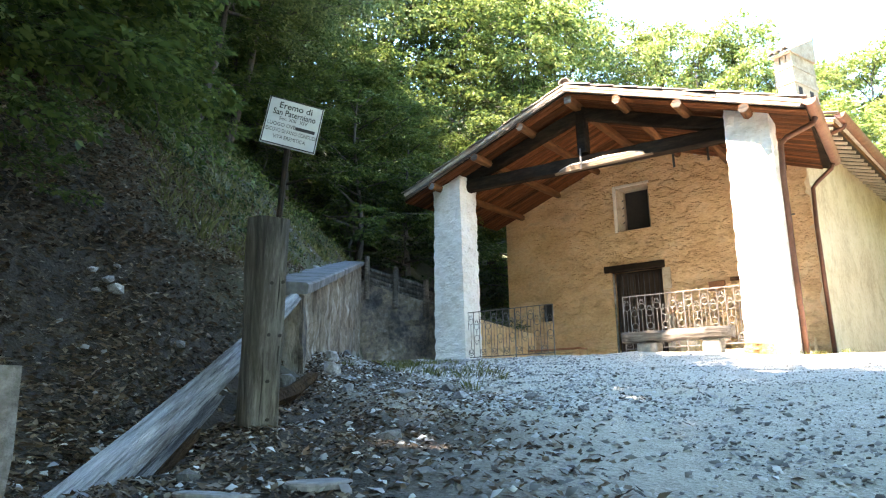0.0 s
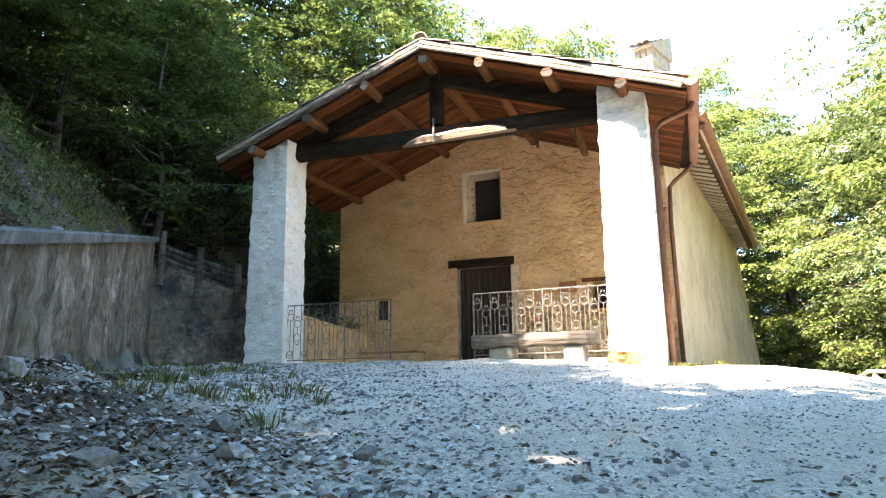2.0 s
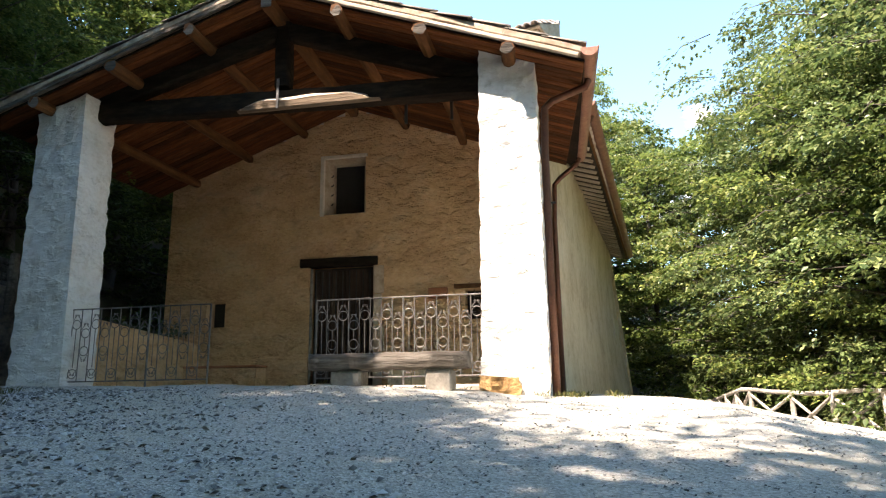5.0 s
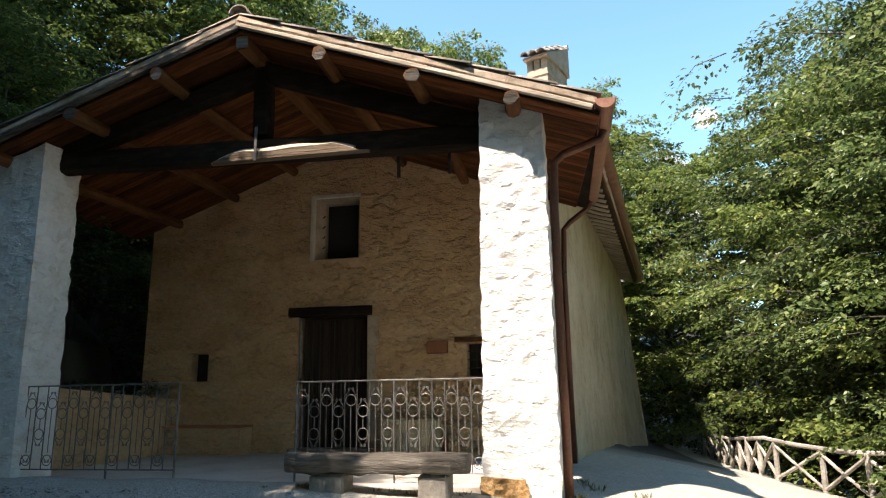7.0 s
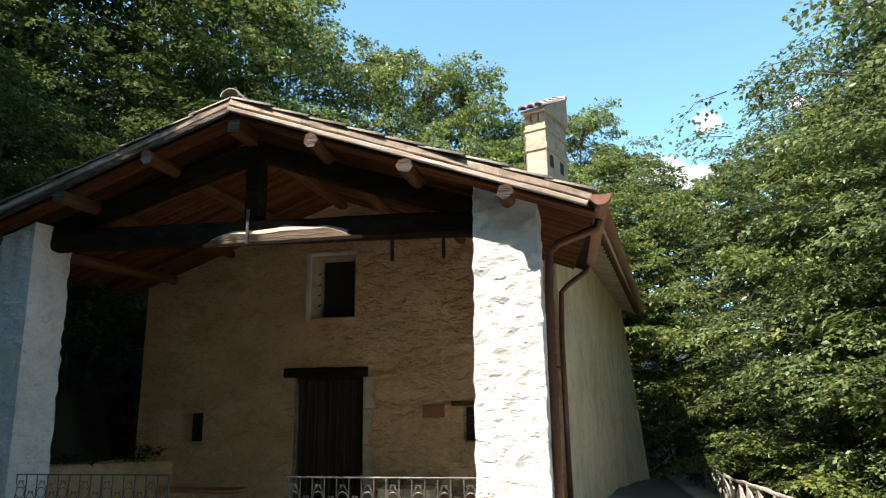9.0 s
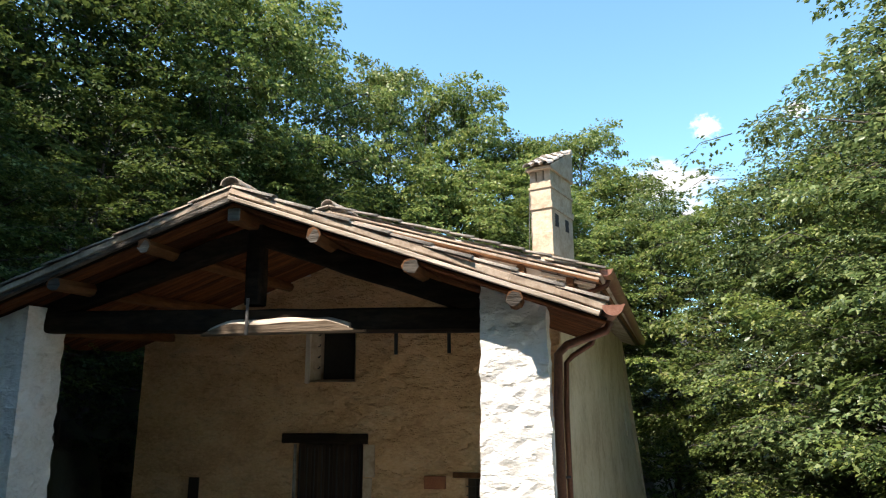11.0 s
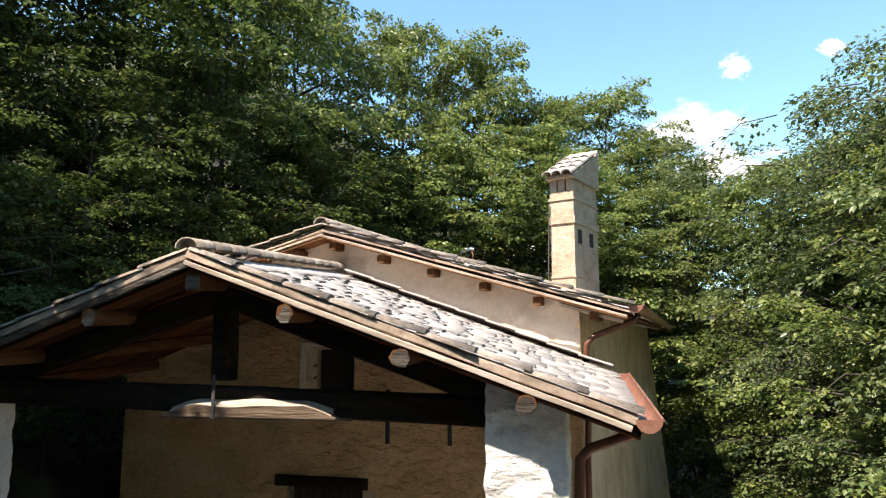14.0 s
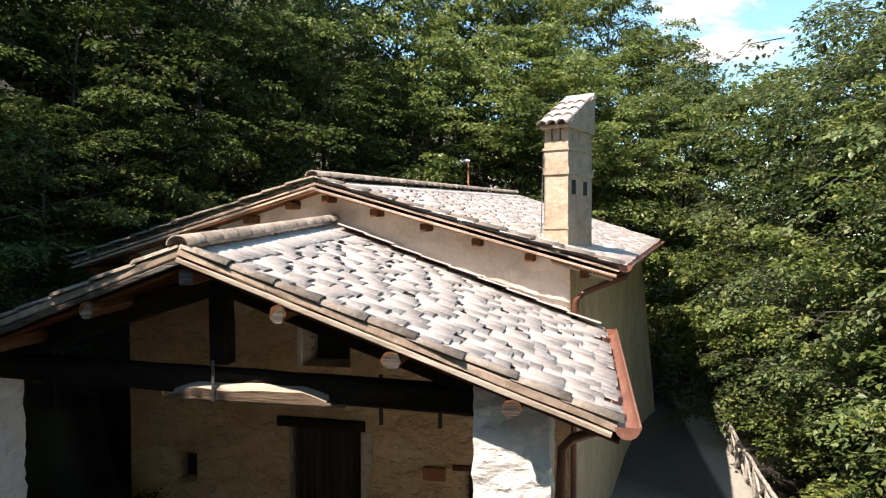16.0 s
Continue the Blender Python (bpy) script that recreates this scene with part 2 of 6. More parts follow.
BARK = surface("grey_bark", [(0.03, 0.025, 0.02), (0.07, 0.06, 0.05), (0.13, 0.115, 0.10)], 3, 16, 0.92, 0.8, stretch=(1, 1, 0.3), distance=0.03, spec=0.2)
SIGN_WHITE = surface("white_sign_enamel", [(0.50, 0.52, 0.53), (0.60, 0.62, 0.63)], 6, 40, 0.35, 0.05)
SIGN_BLACK = surface("black_sign_paint", [(0.012, 0.012, 0.013), (0.02, 0.02, 0.02)], 6, 40, 0.45, 0.0)
LEAF = leafy("broad_green_leaf", [(0.050, 0.080, 0.028), (0.090, 0.134, 0.043), (0.145, 0.194, 0.066), (0.250, 0.280, 0.110)], 0.42, 0.40, 0.5)
# leaf tones also carry light: LEAF_LIGHT for sun, LEAF_SHADE and LEAF_DARK for shade
LEAF_LIGHT = leafy("sunlit_green_leaf", [(0.080, 0.124, 0.032), (0.134, 0.190, 0.046), (0.200, 0.246, 0.066), (0.295, 0.305, 0.096)], 0.48, 0.42, 0.45)
LEAF_SHADE = leafy("half_shaded_leaf", [(0.038, 0.064, 0.016), (0.062, 0.096, 0.023), (0.096, 0.134, 0.032), (0.148, 0.180, 0.048)], 0.4, 0.6, 0.2)
LEAF_DARK = leafy("shaded_green_leaf", [(0.018, 0.034, 0.010), (0.032, 0.056, 0.015), (0.052, 0.080, 0.022), (0.098, 0.125, 0.036)], 0.4, 0.48, 0.35)
GRASS = leafy("dry_green_grass", [(0.06, 0.075, 0.02), (0.11, 0.12, 0.035), (0.20, 0.175, 0.07)], 0.3, 0.7)
LITTER = leafy("dead_leaf", [(0.020, 0.012, 0.007), (0.042, 0.026, 0.014), (0.078, 0.049, 0.028), (0.12, 0.08, 0.046), (0.15, 0.108, 0.066), (0.19, 0.15, 0.11), (0.26, 0.235, 0.205)], 0.12, 0.6)


# ---- building helpers ----
def part(name, bm, material, parent=None, label=""):
    """Links a bmesh as one mesh object, under a thing or a part."""
    me = bpy.data.meshes.new(name)
    bm.to_mesh(me)
    bm.free()
    return put(name, me, material, parent, label)


def put(name, me, material, parent=None, label="", m=None):
    """Links a mesh; alike pieces share one."""
    if material and not me.materials:
        me.materials.append(material)
    ob = new(name, me)
    if m is not None:
        ob.matrix_basis = m
    if parent is not None:
        ob.parent = parent
        if m is None:
            ob.matrix_parent_inverse = parent_world(parent).inverted()
        else:
            ob.matrix_parent_inverse = parent_world(parent).inverted()
    if label:
        ob["label"] = label
    return ob


def parent_world(ob):
    m = ob.matrix_basis.copy()
    while ob.parent is not None:
        m = ob.matrix_parent_inverse @ m
        ob = ob.parent
        m = ob.matrix_basis @ m
    return m


def thing(name, place, label, category, group="", kind=""):
    ob = new(name)
    ob.empty_display_size = 0.2
    ob.matrix_basis = Matrix.Translation(place)
    return tagged(ob, label, category, group, kind)


def box(bm, lo, hi, bevel=0.0, m=None):
    r = bmesh.ops.create_cube(bm, size=1.0)["verts"]
    lo, hi = Vector(lo), Vector(hi)
    for v in r:
        v.co = Vector(((v.co[k] + 0.5) * (hi[k] - lo[k]) + lo[k]) for k in range(3))
    if bevel:
        edges = list({e for v in r for e in v.link_edges})
        r = list({v for f in bmesh.ops.bevel(bm, geom=edges, offset=bevel, segments=1, affect="EDGES")["faces"] for v in f.verts} | {v for v in r if v.is_valid})
    if m is not None:
        bmesh.ops.transform(bm, matrix=m, verts=[v for v in r if v.is_valid])
    return r


def beam(bm, a, b, w, h, up=(0, 0, 1), bevel=0.012, wobble=0.0, cuts=6):
    """A squared timber from a to b, slightly uneven, w wide and h high."""
    a, b = Vector(a), Vector(b)
    d = (b - a).normalized()
    side = d.cross(Vector(up)).normalized()
    top = side.cross(d).normalized()
    rings = []
    c = min(w, h) * 0.14 + bevel * 0
    prof = [(-w / 2, -h / 2 + c), (-w / 2 + c, -h / 2), (w / 2 - c, -h / 2), (w / 2, -h / 2 + c), (w / 2, h / 2 - c), (w / 2 - c, h / 2), (-w / 2 + c, h / 2), (-w / 2, h / 2 - c)]
    for k in range(cuts + 1):
        p = a.lerp(b, k / cuts)
        rings.append([bm.verts.new(p + side * (x + wobble * noise.noise(p * 2.3 + Vector((i, 0, 0)))) + top * (y + wobble * noise.noise(p * 2.3 + Vector((0, i, 7))))) for i, (x, y) in enumerate(prof)])
    skin(bm, rings)


def skin(bm, rings, closed=True):
    for r0, r1 in zip(rings, rings[1:]):
        n = len(r0)
        for i in range(n):
            bm.faces.new((r0[i], r0[(i + 1) % n], r1[(i + 1) % n], r1[i]))
    if closed:
        bm.faces.new(rings[0][::-1])
        bm.faces.new(rings[-1])


def tube(bm, points, radii, sides=8, rough=0.0, seed=0.0, closed=True):
    """A round limb, pipe or log through points; rough makes it uneven."""
    points = [Vector(p) for p in points]
    if isinstance(radii, (int, float)):
        radii = [radii] * len(points)
    rings, ref = [], None
    for k, p in enumerate(points):
        d = (points[min(k + 1, len(points) - 1)] - points[max(k - 1, 0)]).normalized()
        if ref is None:
            ref = d.orthogonal().normalized()
        ref = (ref - d * ref.dot(d)).normalized()
        q = d.cross(ref)
        ring = []
        for i in range(sides):
            a = 2 * math.pi * i / sides
            r = radii[k] * (1 + rough * noise.noise(Vector((math.cos(a) * 1.5 + seed, math.sin(a) * 1.5, k * 0.6 + seed))))
            ring.append(bm.verts.new(p + ref * (math.cos(a) * r) + q * (math.sin(a) * r)))
        rings.append(ring)
    skin(bm, rings, closed)
    return rings


def smooth(ob):
    for p in ob.data.polygons:
        p.use_smooth = True
    return ob


def mesh_from(name, verts, faces, material=None):
    me = bpy.data.meshes.new(name)
    me.from_pydata(verts, [], faces)
    if material:
        me.materials.append(material)
    return me


def bend(p, amount, scale, seed=0.0):
    return amount * noise.noise(Vector((p[0] * scale + seed, p[1] * scale - seed, p[2] * scale + 2 * seed)))


def rough_block(bm, corners_lo, corners_hi, step=0.14, amount=0.02, scale=3.0, seed=0.0):
    """A masonry block with uneven faces: four corners (x, y) below and four above, in turn, with z of the base and the top as third values."""
    lo, hi = [Vector(c) for c in corners_lo], [Vector(c) for c in corners_hi]
    tall = max((hi[k] - lo[k]).length for k in range(4))
    nz = max(2, int(tall / step))
    perim = []
    for k in range(4):
        n = max(1, int((lo[(k + 1) % 4] - lo[k]).length / step))
        perim += [(k, i / n) for i in range(n)]
    mid = sum(lo, Vector()) / 4
    rings = []
    for z in range(nz + 1):
        ring = []
        for k, f in perim:
            p = lo[k].lerp(hi[k], z / nz).lerp(lo[(k + 1) % 4].lerp(hi[(k + 1) % 4], z / nz), f)
            out = Vector((p.x - mid.x, p.y - mid.y, 0)).normalized()
            ring.append(bm.verts.new(p + out * (bend(p, amount, scale, seed) + bend(p, amount * 0.6, scale * 3.1, seed + 5))))
        rings.append(ring)
    skin(bm, rings)


# ---- the lie of the land ----
WALL_N, WALL_C = Vector((2.25, -11.6)), Vector((-3.9, -4.25))
WALL_DIR = (WALL_C - WALL_N).normalized()
HILL_LINE = [Vector((60.0, -900.0)), Vector((9.0, -24.0)), Vector((4.6, -15.2)), WALL_N, WALL_C, Vector((-4.3, -2.6)), Vector((-4.2, 2.0)), Vector((-3.2, 14.0)), Vector((-4.0, 30.0)), Vector((-10.0, 900.0))]


def hill_side(x, y):
    """Distance into the hill from its foot, and how far along the foot."""
    p, best, along, run = Vector((x, y)), None, 0.0, 0.0
    for a, b in zip(HILL_LINE, HILL_LINE[1:]):
        d = b - a
        length = d.length
        t = max(0.0, min(1.0, (p - a).dot(d) / (length * length)))
        q = a + d * t
        side = d.x * (y - a.y) - d.y * (x - a.x)
        dist = (p - q).length
        if best is None or dist < abs(best):
            best, along = (dist if side > 0 else -dist), run + t * length
        run += length
    return best, along


RUN_N = sum((b - a).length for a, b in zip(HILL_LINE[:3], HILL_LINE[1:4]))
RUN_C = RUN_N + (WALL_C - WALL_N).length


def wall_top(along):
    """Height of the retaining wall's top along the foot of the hill."""
    f = (along - RUN_N) / (RUN_C - RUN_N)
    return 0.02 + 2.14 * max(0.0, min(1.0, f))


def fence_x(y):
    """Where the fence stands along the drop."""
    return 8.24 + 0.42 * max(0.0, 4.07 - y) + 0.055 * max(0.0, min(y, 12.0) - 5.0)


def flat_ground(x, y):
    yy = min(y, -4.2) + 4.2
    z = -0.12 + 0.092 * yy - (0.055 if x > 2 else 0.012 + 0.043 * max(0.0, min(1.0, (-y - 5.5) / 4.5))) * (max(min(x, 9), -2) - 2) - 0.15 * max(0.0, min(x, 9) - 6)
    if y < -16:
        z += 0.05 * (-16 - y) * 0.3
    edge = fence_x(y) + 0.5
    if x > edge:
        z -= min(9.0, 0.5 * (x - edge))
    z -= 0.035 * max(0.0, min(y, 9.0) + 1.0) * max(0.0, min(1.0, (x - 4.6) / 1.4))
    z -= 0.02 * max(0.0, y - 8) * (x > 0)
    return z


def land(x, y):
    s, along = hill_side(x, y)
    z = flat_ground(x, y)
    if s > 0:
        far = 26.0
        rise = (0.78 + (0.34 if RUN_N < along < RUN_C + 6.0 else 0.34 * max(0.0, 1 - (RUN_N - along) / 3.0) if along <= RUN_N else 0.0) * (1 if s < 6 else 6 / s)) * min(s, far) + 0.25 * max(0.0, min(s - far, 60))
        open_bank = z + rise * min(1.0, 0.35 + s / 4)
        if RUN_N - 3.2 < along < RUN_C + 6.0:
            w = max(0.0, min(1.0, (along - RUN_N + 3.2) / 3.1))
            w = w * w * (3 - 2 * w)
            f = min(1.0, s / (0.34 + 1.6 * (1 - w)))
            base = wall_top(along) if along < RUN_C else max(1.75, wall_top(along) - 0.25 * (along - RUN_C))
            z = open_bank + (z + (base - z) * f + rise * 0.85 - 0.26 * f - open_bank) * w
        else:
            z = open_bank
        z += min(1.0, s) * (0.35 * noise.noise(Vector((x * 0.5, y * 0.5, 3))) + 0.13 * noise.noise(Vector((x * 1.7, y * 1.7, 9))))
    else:
        near = max(0.0, 1.0 + s / 2.5)
        z += 0.27 * math.exp(-(((along - RUN_N - 1.2) / 1.9) ** 2)) * max(0.0, 1.0 + s / 1.5) ** 1.5
        z += 0.05 * noise.noise(Vector((x * 0.8, y * 0.8, 1))) + 0.02 * noise.noise(Vector((x * 2.6, y * 2.6, 4))) + near * 0.06 * noise.noise(Vector((x * 3, y * 3, 6)))
    if -2.2 < x < 4.35 and -3.75 < y < 13.6:
        z = min(z, -0.34)
    back = max(0.0, y - 19)
    z += min(14.0, back * 0.42)
    return z


def spaced(lo, hi, fine, far):
    out, v, step = [], lo, fine
    while v < hi:
        out.append(v)
        v += fine
    out.append(hi)
    v, step = hi, fine
    while v < far:
        step *= 1.28
        v += step
        out.append(v)
    v, step, low = lo, fine, []
    while v > -far:
        step *= 1.28
        v -= step
        low.append(v)
    return low[::-1] + out


def build_ground():
    xs, ys = spaced(-7.0, 10.0, 0.16, 900), spaced(-16.5, 6.0, 0.16, 900)
    verts, litter, mossy = [], [], []
    for y in ys:
        for x in xs:
            verts.append((x, y, land(x, y)))
            s, along = hill_side(x, y)
            mossy.append(max(0.0, min(1.0, (along - RUN_N + 1.0) / 1.6)) if s > 0 else 0.0)
            edge = s + (1.5 if y > -10.5 else min(2.6, 1.5 + 0.45 * (-10.5 - y))) + 0.9 * noise.noise(Vector((x * 0.9, y * 0.9, 0)))
            # soil colour beside the nave also paints in the chapel's shadow
            chapel_shade = max(0.0, min(0.85, (y - 2.5) / 4.0)) if 4.0 < x < 7.6 else 0.0
            litter.append(max(chapel_shade, max(0.0, min(1.0, edge / 1.6)) if x < fence_x(y) - 0.1 else min(1.0, (x - fence_x(y) + 0.1) * 1.5)))
    nx = len(xs)
    faces = [(j * nx + i, j * nx + i + 1, (j + 1) * nx + i + 1, (j + 1) * nx + i) for j in range(len(ys) - 1) for i in range(nx - 1)]
    me = mesh_from("ground", verts, faces)
    at = me.attributes.new("litter", "FLOAT", "POINT")
    at.data.foreach_set("value", litter)
    me.attributes.new("mossy", "FLOAT", "POINT").data.foreach_set("value", mossy)
    m = bpy.data.materials.new("gravel_and_leaf_soil")
    m.use_nodes = True
    nt = m.node_tree
    link, bsdf = nt.links.new, nt.nodes["Principled BSDF"]
    co = nt.nodes.new("ShaderNodeTexCoord")
    v1 = node(nt, "ShaderNodeTexVoronoi", Scale=70.0)
    v2 = node(nt, "ShaderNodeTexVoronoi", Scale=15.0)
    n1 = node(nt, "ShaderNodeTexNoise", Scale=0.7, Detail=6.0)
    n2 = node(nt, "ShaderNodeTexNoise", Scale=60.0, Detail=6.0)
    n5 = node(nt, "ShaderNodeTexNoise", Scale=7.0, Detail=8.0, Roughness=0.75)
    for n in (v1, v2, n1, n2, n5):
        link(co.outputs["Object"], n.inputs["Vector"])
    sep = nt.nodes.new("ShaderNodeSeparateColor")
    link(v1.outputs["Color"], sep.inputs[0])
    r1 = nt.nodes.new("ShaderNodeValToRGB")
    e = r1.color_ramp.elements
    e[0].color, e[1].color = (0.24, 0.225, 0.20, 1), (0.57, 0.545, 0.49, 1)
    e.new(0.6).color = (0.42, 0.405, 0.36, 1)
    link(sep.outputs[0], r1.inputs[0])
    dirt = nt.nodes.new("ShaderNodeValToRGB")
    e = dirt.color_ramp.elements
    e[0].position, e[1].position = 0.35, 0.7
    e[0].color, e[1].color = (0.29, 0.265, 0.20, 1), (0.46, 0.45, 0.38, 1)
    link(n5.outputs[0], dirt.inputs[0])
    mg = nt.nodes.new("ShaderNodeMix")
    mg.data_type = "RGBA"
    mgf = nt.nodes.new("ShaderNodeMapRange")
    mgf.inputs[1].default_value, mgf.inputs[2].default_value = 0.4, 0.62
    mgf.inputs[3].default_value, mgf.inputs[4].default_value = 0.15, 0.65
    link(n1.outputs[0], mgf.inputs[0])
    link(mgf.outputs[0], mg.inputs[0])
    link(r1.outputs[0], mg.inputs[6])
    link(dirt.outputs[0], mg.inputs[7])
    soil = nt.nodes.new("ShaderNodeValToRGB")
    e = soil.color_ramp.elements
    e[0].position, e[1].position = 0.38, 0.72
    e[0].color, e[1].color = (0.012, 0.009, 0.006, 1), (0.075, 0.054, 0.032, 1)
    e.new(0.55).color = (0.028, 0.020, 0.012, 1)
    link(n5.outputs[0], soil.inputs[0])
    moss = nt.nodes.new("ShaderNodeMix")
    moss.data_type = "RGBA"
    mossf = nt.nodes.new("ShaderNodeMapRange")
    mossf.inputs[1].default_value, mossf.inputs[2].default_value, mossf.inputs[4].default_value = 0.36, 0.52, 0.9
    link(n1.outputs[0], mossf.inputs[0])
    mossa = nt.nodes.new("ShaderNodeAttribute")
    mossa.attribute_name = "mossy"
    mossm = nt.nodes.new("ShaderNodeMath")
    mossm.operation = "MULTIPLY"
    link(mossf.outputs[0], mossm.inputs[0])
    link(mossa.outputs["Fac"], mossm.inputs[1])
    link(mossm.outputs[0], moss.inputs[0])
    link(soil.outputs[0], moss.inputs[6])
    moss.inputs[7].default_value = (0.058, 0.060, 0.020, 1)
    # this mask holds leaf soil and the shadow painted beside the nave
    att = nt.nodes.new("ShaderNodeAttribute")
    att.attribute_name = "litter"
    ma = nt.nodes.new("ShaderNodeMix")
    ma.data_type = "RGBA"
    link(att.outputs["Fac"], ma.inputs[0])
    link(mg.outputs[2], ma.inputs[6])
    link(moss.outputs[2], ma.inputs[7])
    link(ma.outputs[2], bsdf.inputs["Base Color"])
    bsdf.inputs["Roughness"].default_value = 0.95
    b1 = node(nt, "ShaderNodeBump", Strength=0.9, Distance=0.008)
    b2 = node(nt, "ShaderNodeBump", Strength=0.6, Distance=0.03)
    link(v1.outputs["Distance"], b1.inputs["Height"])
    link(n5.outputs[0], b2.inputs["Height"])
    link(b1.outputs[0], b2.inputs["Normal"])
    link(b2.outputs[0], bsdf.inputs["Normal"])
    ob = smooth(put("ground", me, m))
    return tagged(ob, "grey gravel forecourt running into a leaf-strewn hillside", "ground", kind="structure")


build_ground()

# ---- the chapel ----
chapel = thing("chapel", (1, 4, 0), "old plastered hermitage chapel with a timber portico and clay tile roofs", "chapel")

# roof surfaces: ridge front, eave front, eave back, ridge back (tops of the tiles)
PORTICO_R = [Vector(v) for v in ((1.14, -4.18, 4.86), (4.93, -4.14, 3.50), (4.87, 0.0, 3.70), (0.92, 0.0, 5.16))]
PORTICO_L = [Vector(v) for v in ((1.14, -4.18, 4.86), (-2.72, -4.14, 3.50), (-2.9, 0.0, 3.72), (0.92, 0.0, 5.16))]
NAVE_R = [Vector(v) for v in ((0.76, -0.34, 5.80), (5.10, -0.30, 4.55), (6.93, 14.0, 4.76), (2.10, 14.0, 6.36))]
NAVE_L = [Vector(v) for v in ((0.76, -0.34, 5.80), (-3.45, -0.30, 4.60), (-2.2, 14.0, 4.90), (2.10, 14.0, 6.36))]


def on_roof(roof, s, t, lift=0.0):
    """A point s of the way down from the ridge and t of the way back, and the frame there: down the slope, back, and up from it."""
    a, b, c, d = roof
    p = a.lerp(b, s).lerp(d.lerp(c, s), t)
    down = (b.lerp(c, t) - a.lerp(d, t)).normalized()
    back = (d.lerp(c, s) - a.lerp(b, s)).normalized()
    up = down.cross(back)
    if up.z < 0:
        up = -up
    up.normalize()
    return p + up * lift, down, back, up


def frame_at(roof, s, t, lift=0.0, turn=0.0):
    p, down, back, up = on_roof(roof, s, t, lift)
    side = up.cross(down)
    m = Matrix((down, side, up)).transposed().to_4x4()
    m.translation = p
    return m @ pose(0, 0, 0, 0, 0, turn)


def coppo(length=0.44, r0=0.078, r1=0.090, thick=0.014, sides=6, flip=False, arch=0.8):
    """Verts and faces of one clay tile along +x, humped up (or hollow up)."""
    verts, faces = [], []
    sign = -1 if flip else 1
    for k, (x, r) in enumerate(((0.0, r0), (length, r1))):
        for rr in (r, r - thick):
            for i in range(sides + 1):
                a = math.pi * i / sides
                verts.append((x, -math.cos(a) * rr, sign * math.sin(a) * rr * arch))
    n = sides + 1
    for i in range(sides):
        faces.append((i, i + 1, 2 * n + i + 1, 2 * n + i))
        faces.append((n + i, 3 * n + i, 3 * n + i + 1, n + i + 1))
        faces.append((2 * n + i, 2 * n + i + 1, 3 * n + i + 1, 3 * n + i))
    return verts, faces


def lay(pieces, shape):
    """Joins many copies of one shape, placed by matrices."""
    base, faces = np.array(shape[0]), shape[1]
    verts, out = [], []
    for k, m in enumerate(pieces):
        mm = np.array(m)
        verts.append(base @ mm[:3, :3].T + mm[:3, 3])
        out += [tuple(i + k * len(base) for i in f) for f in faces]
    return np.concatenate(verts).tolist(), out


def roof_slope(name, roof, parent, cols, rows, separate):
    """The tiles of one slope: hollow ones joined beneath, humped ones above, each its own piece where separate."""
    length = (roof[1] - roof[0]).length
    rng = random.Random(len(name) + cols)
    bed, cover = [], []
    for c in range(cols):
        t = (c + 0.5) / cols
        stagger = rng.uniform(0.0, 0.98)
        for r in range(rows + (stagger > 0.35)):
            s = (r - stagger) / rows
            j = rng.uniform(-0.03, 0.03)
            bed.append(frame_at(roof, min(max(0.0, s), 1.0 - 1.16 / rows), min(1.0, t + 0.5 / cols), -0.055, rng.uniform(-1.5, 1.5)) @ pose(0, 0, 0.012, 0, -1.8, 0))
            cover.append(frame_at(roof, min(max(0.0, s + j), 1.0 - (0.98 if separate else 1.12) / rows), t, -0.045 + rng.uniform(-0.003, 0.004), rng.uniform(-1.8, 1.8)) @ pose(0, 0, 0.010, 0, -2.4 + rng.uniform(-0.8, 0.8), 0))
    size = length / rows * 1.22
    bed_me = mesh_from(name + "_bed", *lay(bed, coppo(size, 0.085, 0.07, 0.012, 4, True)), TILE)
    tagged(smooth(put("channel_tiles", bed_me, None, parent, "hollow-up clay channel tiles")), kind="stuff")
    if separate:
        me = mesh_from("roof_tile", *coppo(size, 0.098, 0.111, 0.008, arch=0.19), TILE)
        for p in me.polygons:
            p.use_smooth = True
        for m in cover:
            put("roof_tile", me, None, parent, m=m)
    else:
        me = mesh_from(name + "_cover", *lay(cover, coppo(size, 0.088, 0.104, 0.010, sides=5, arch=0.32)), TILE)
        tagged(smooth(put("cover_tiles", me, None, parent, "overlapping pale clay cover tiles")), kind="stuff")


def slab(bm, roof, lift, thick, s0=0.0, s1=1.0, t0=0.0, t1=1.0):
    """A flat layer beneath a roof."""
    q = [on_roof(roof, s, t, lift)[0] for s, t in ((s0, t0), (s1, t0), (s1, t1), (s0, t1))]
    w = [on_roof(roof, s, t, lift - thick)[0] for s, t in ((s0, t0), (s1, t0), (s1, t1), (s0, t1))]
    a, b = [bm.verts.new(p) for p in q], [bm.verts.new(p) for p in w]
    bm.faces.new(a)
    bm.faces.new(b[::-1])
    for i in range(4):
        bm.faces.new((a[i], b[i], b[(i + 1) % 4], a[(i + 1) % 4]))


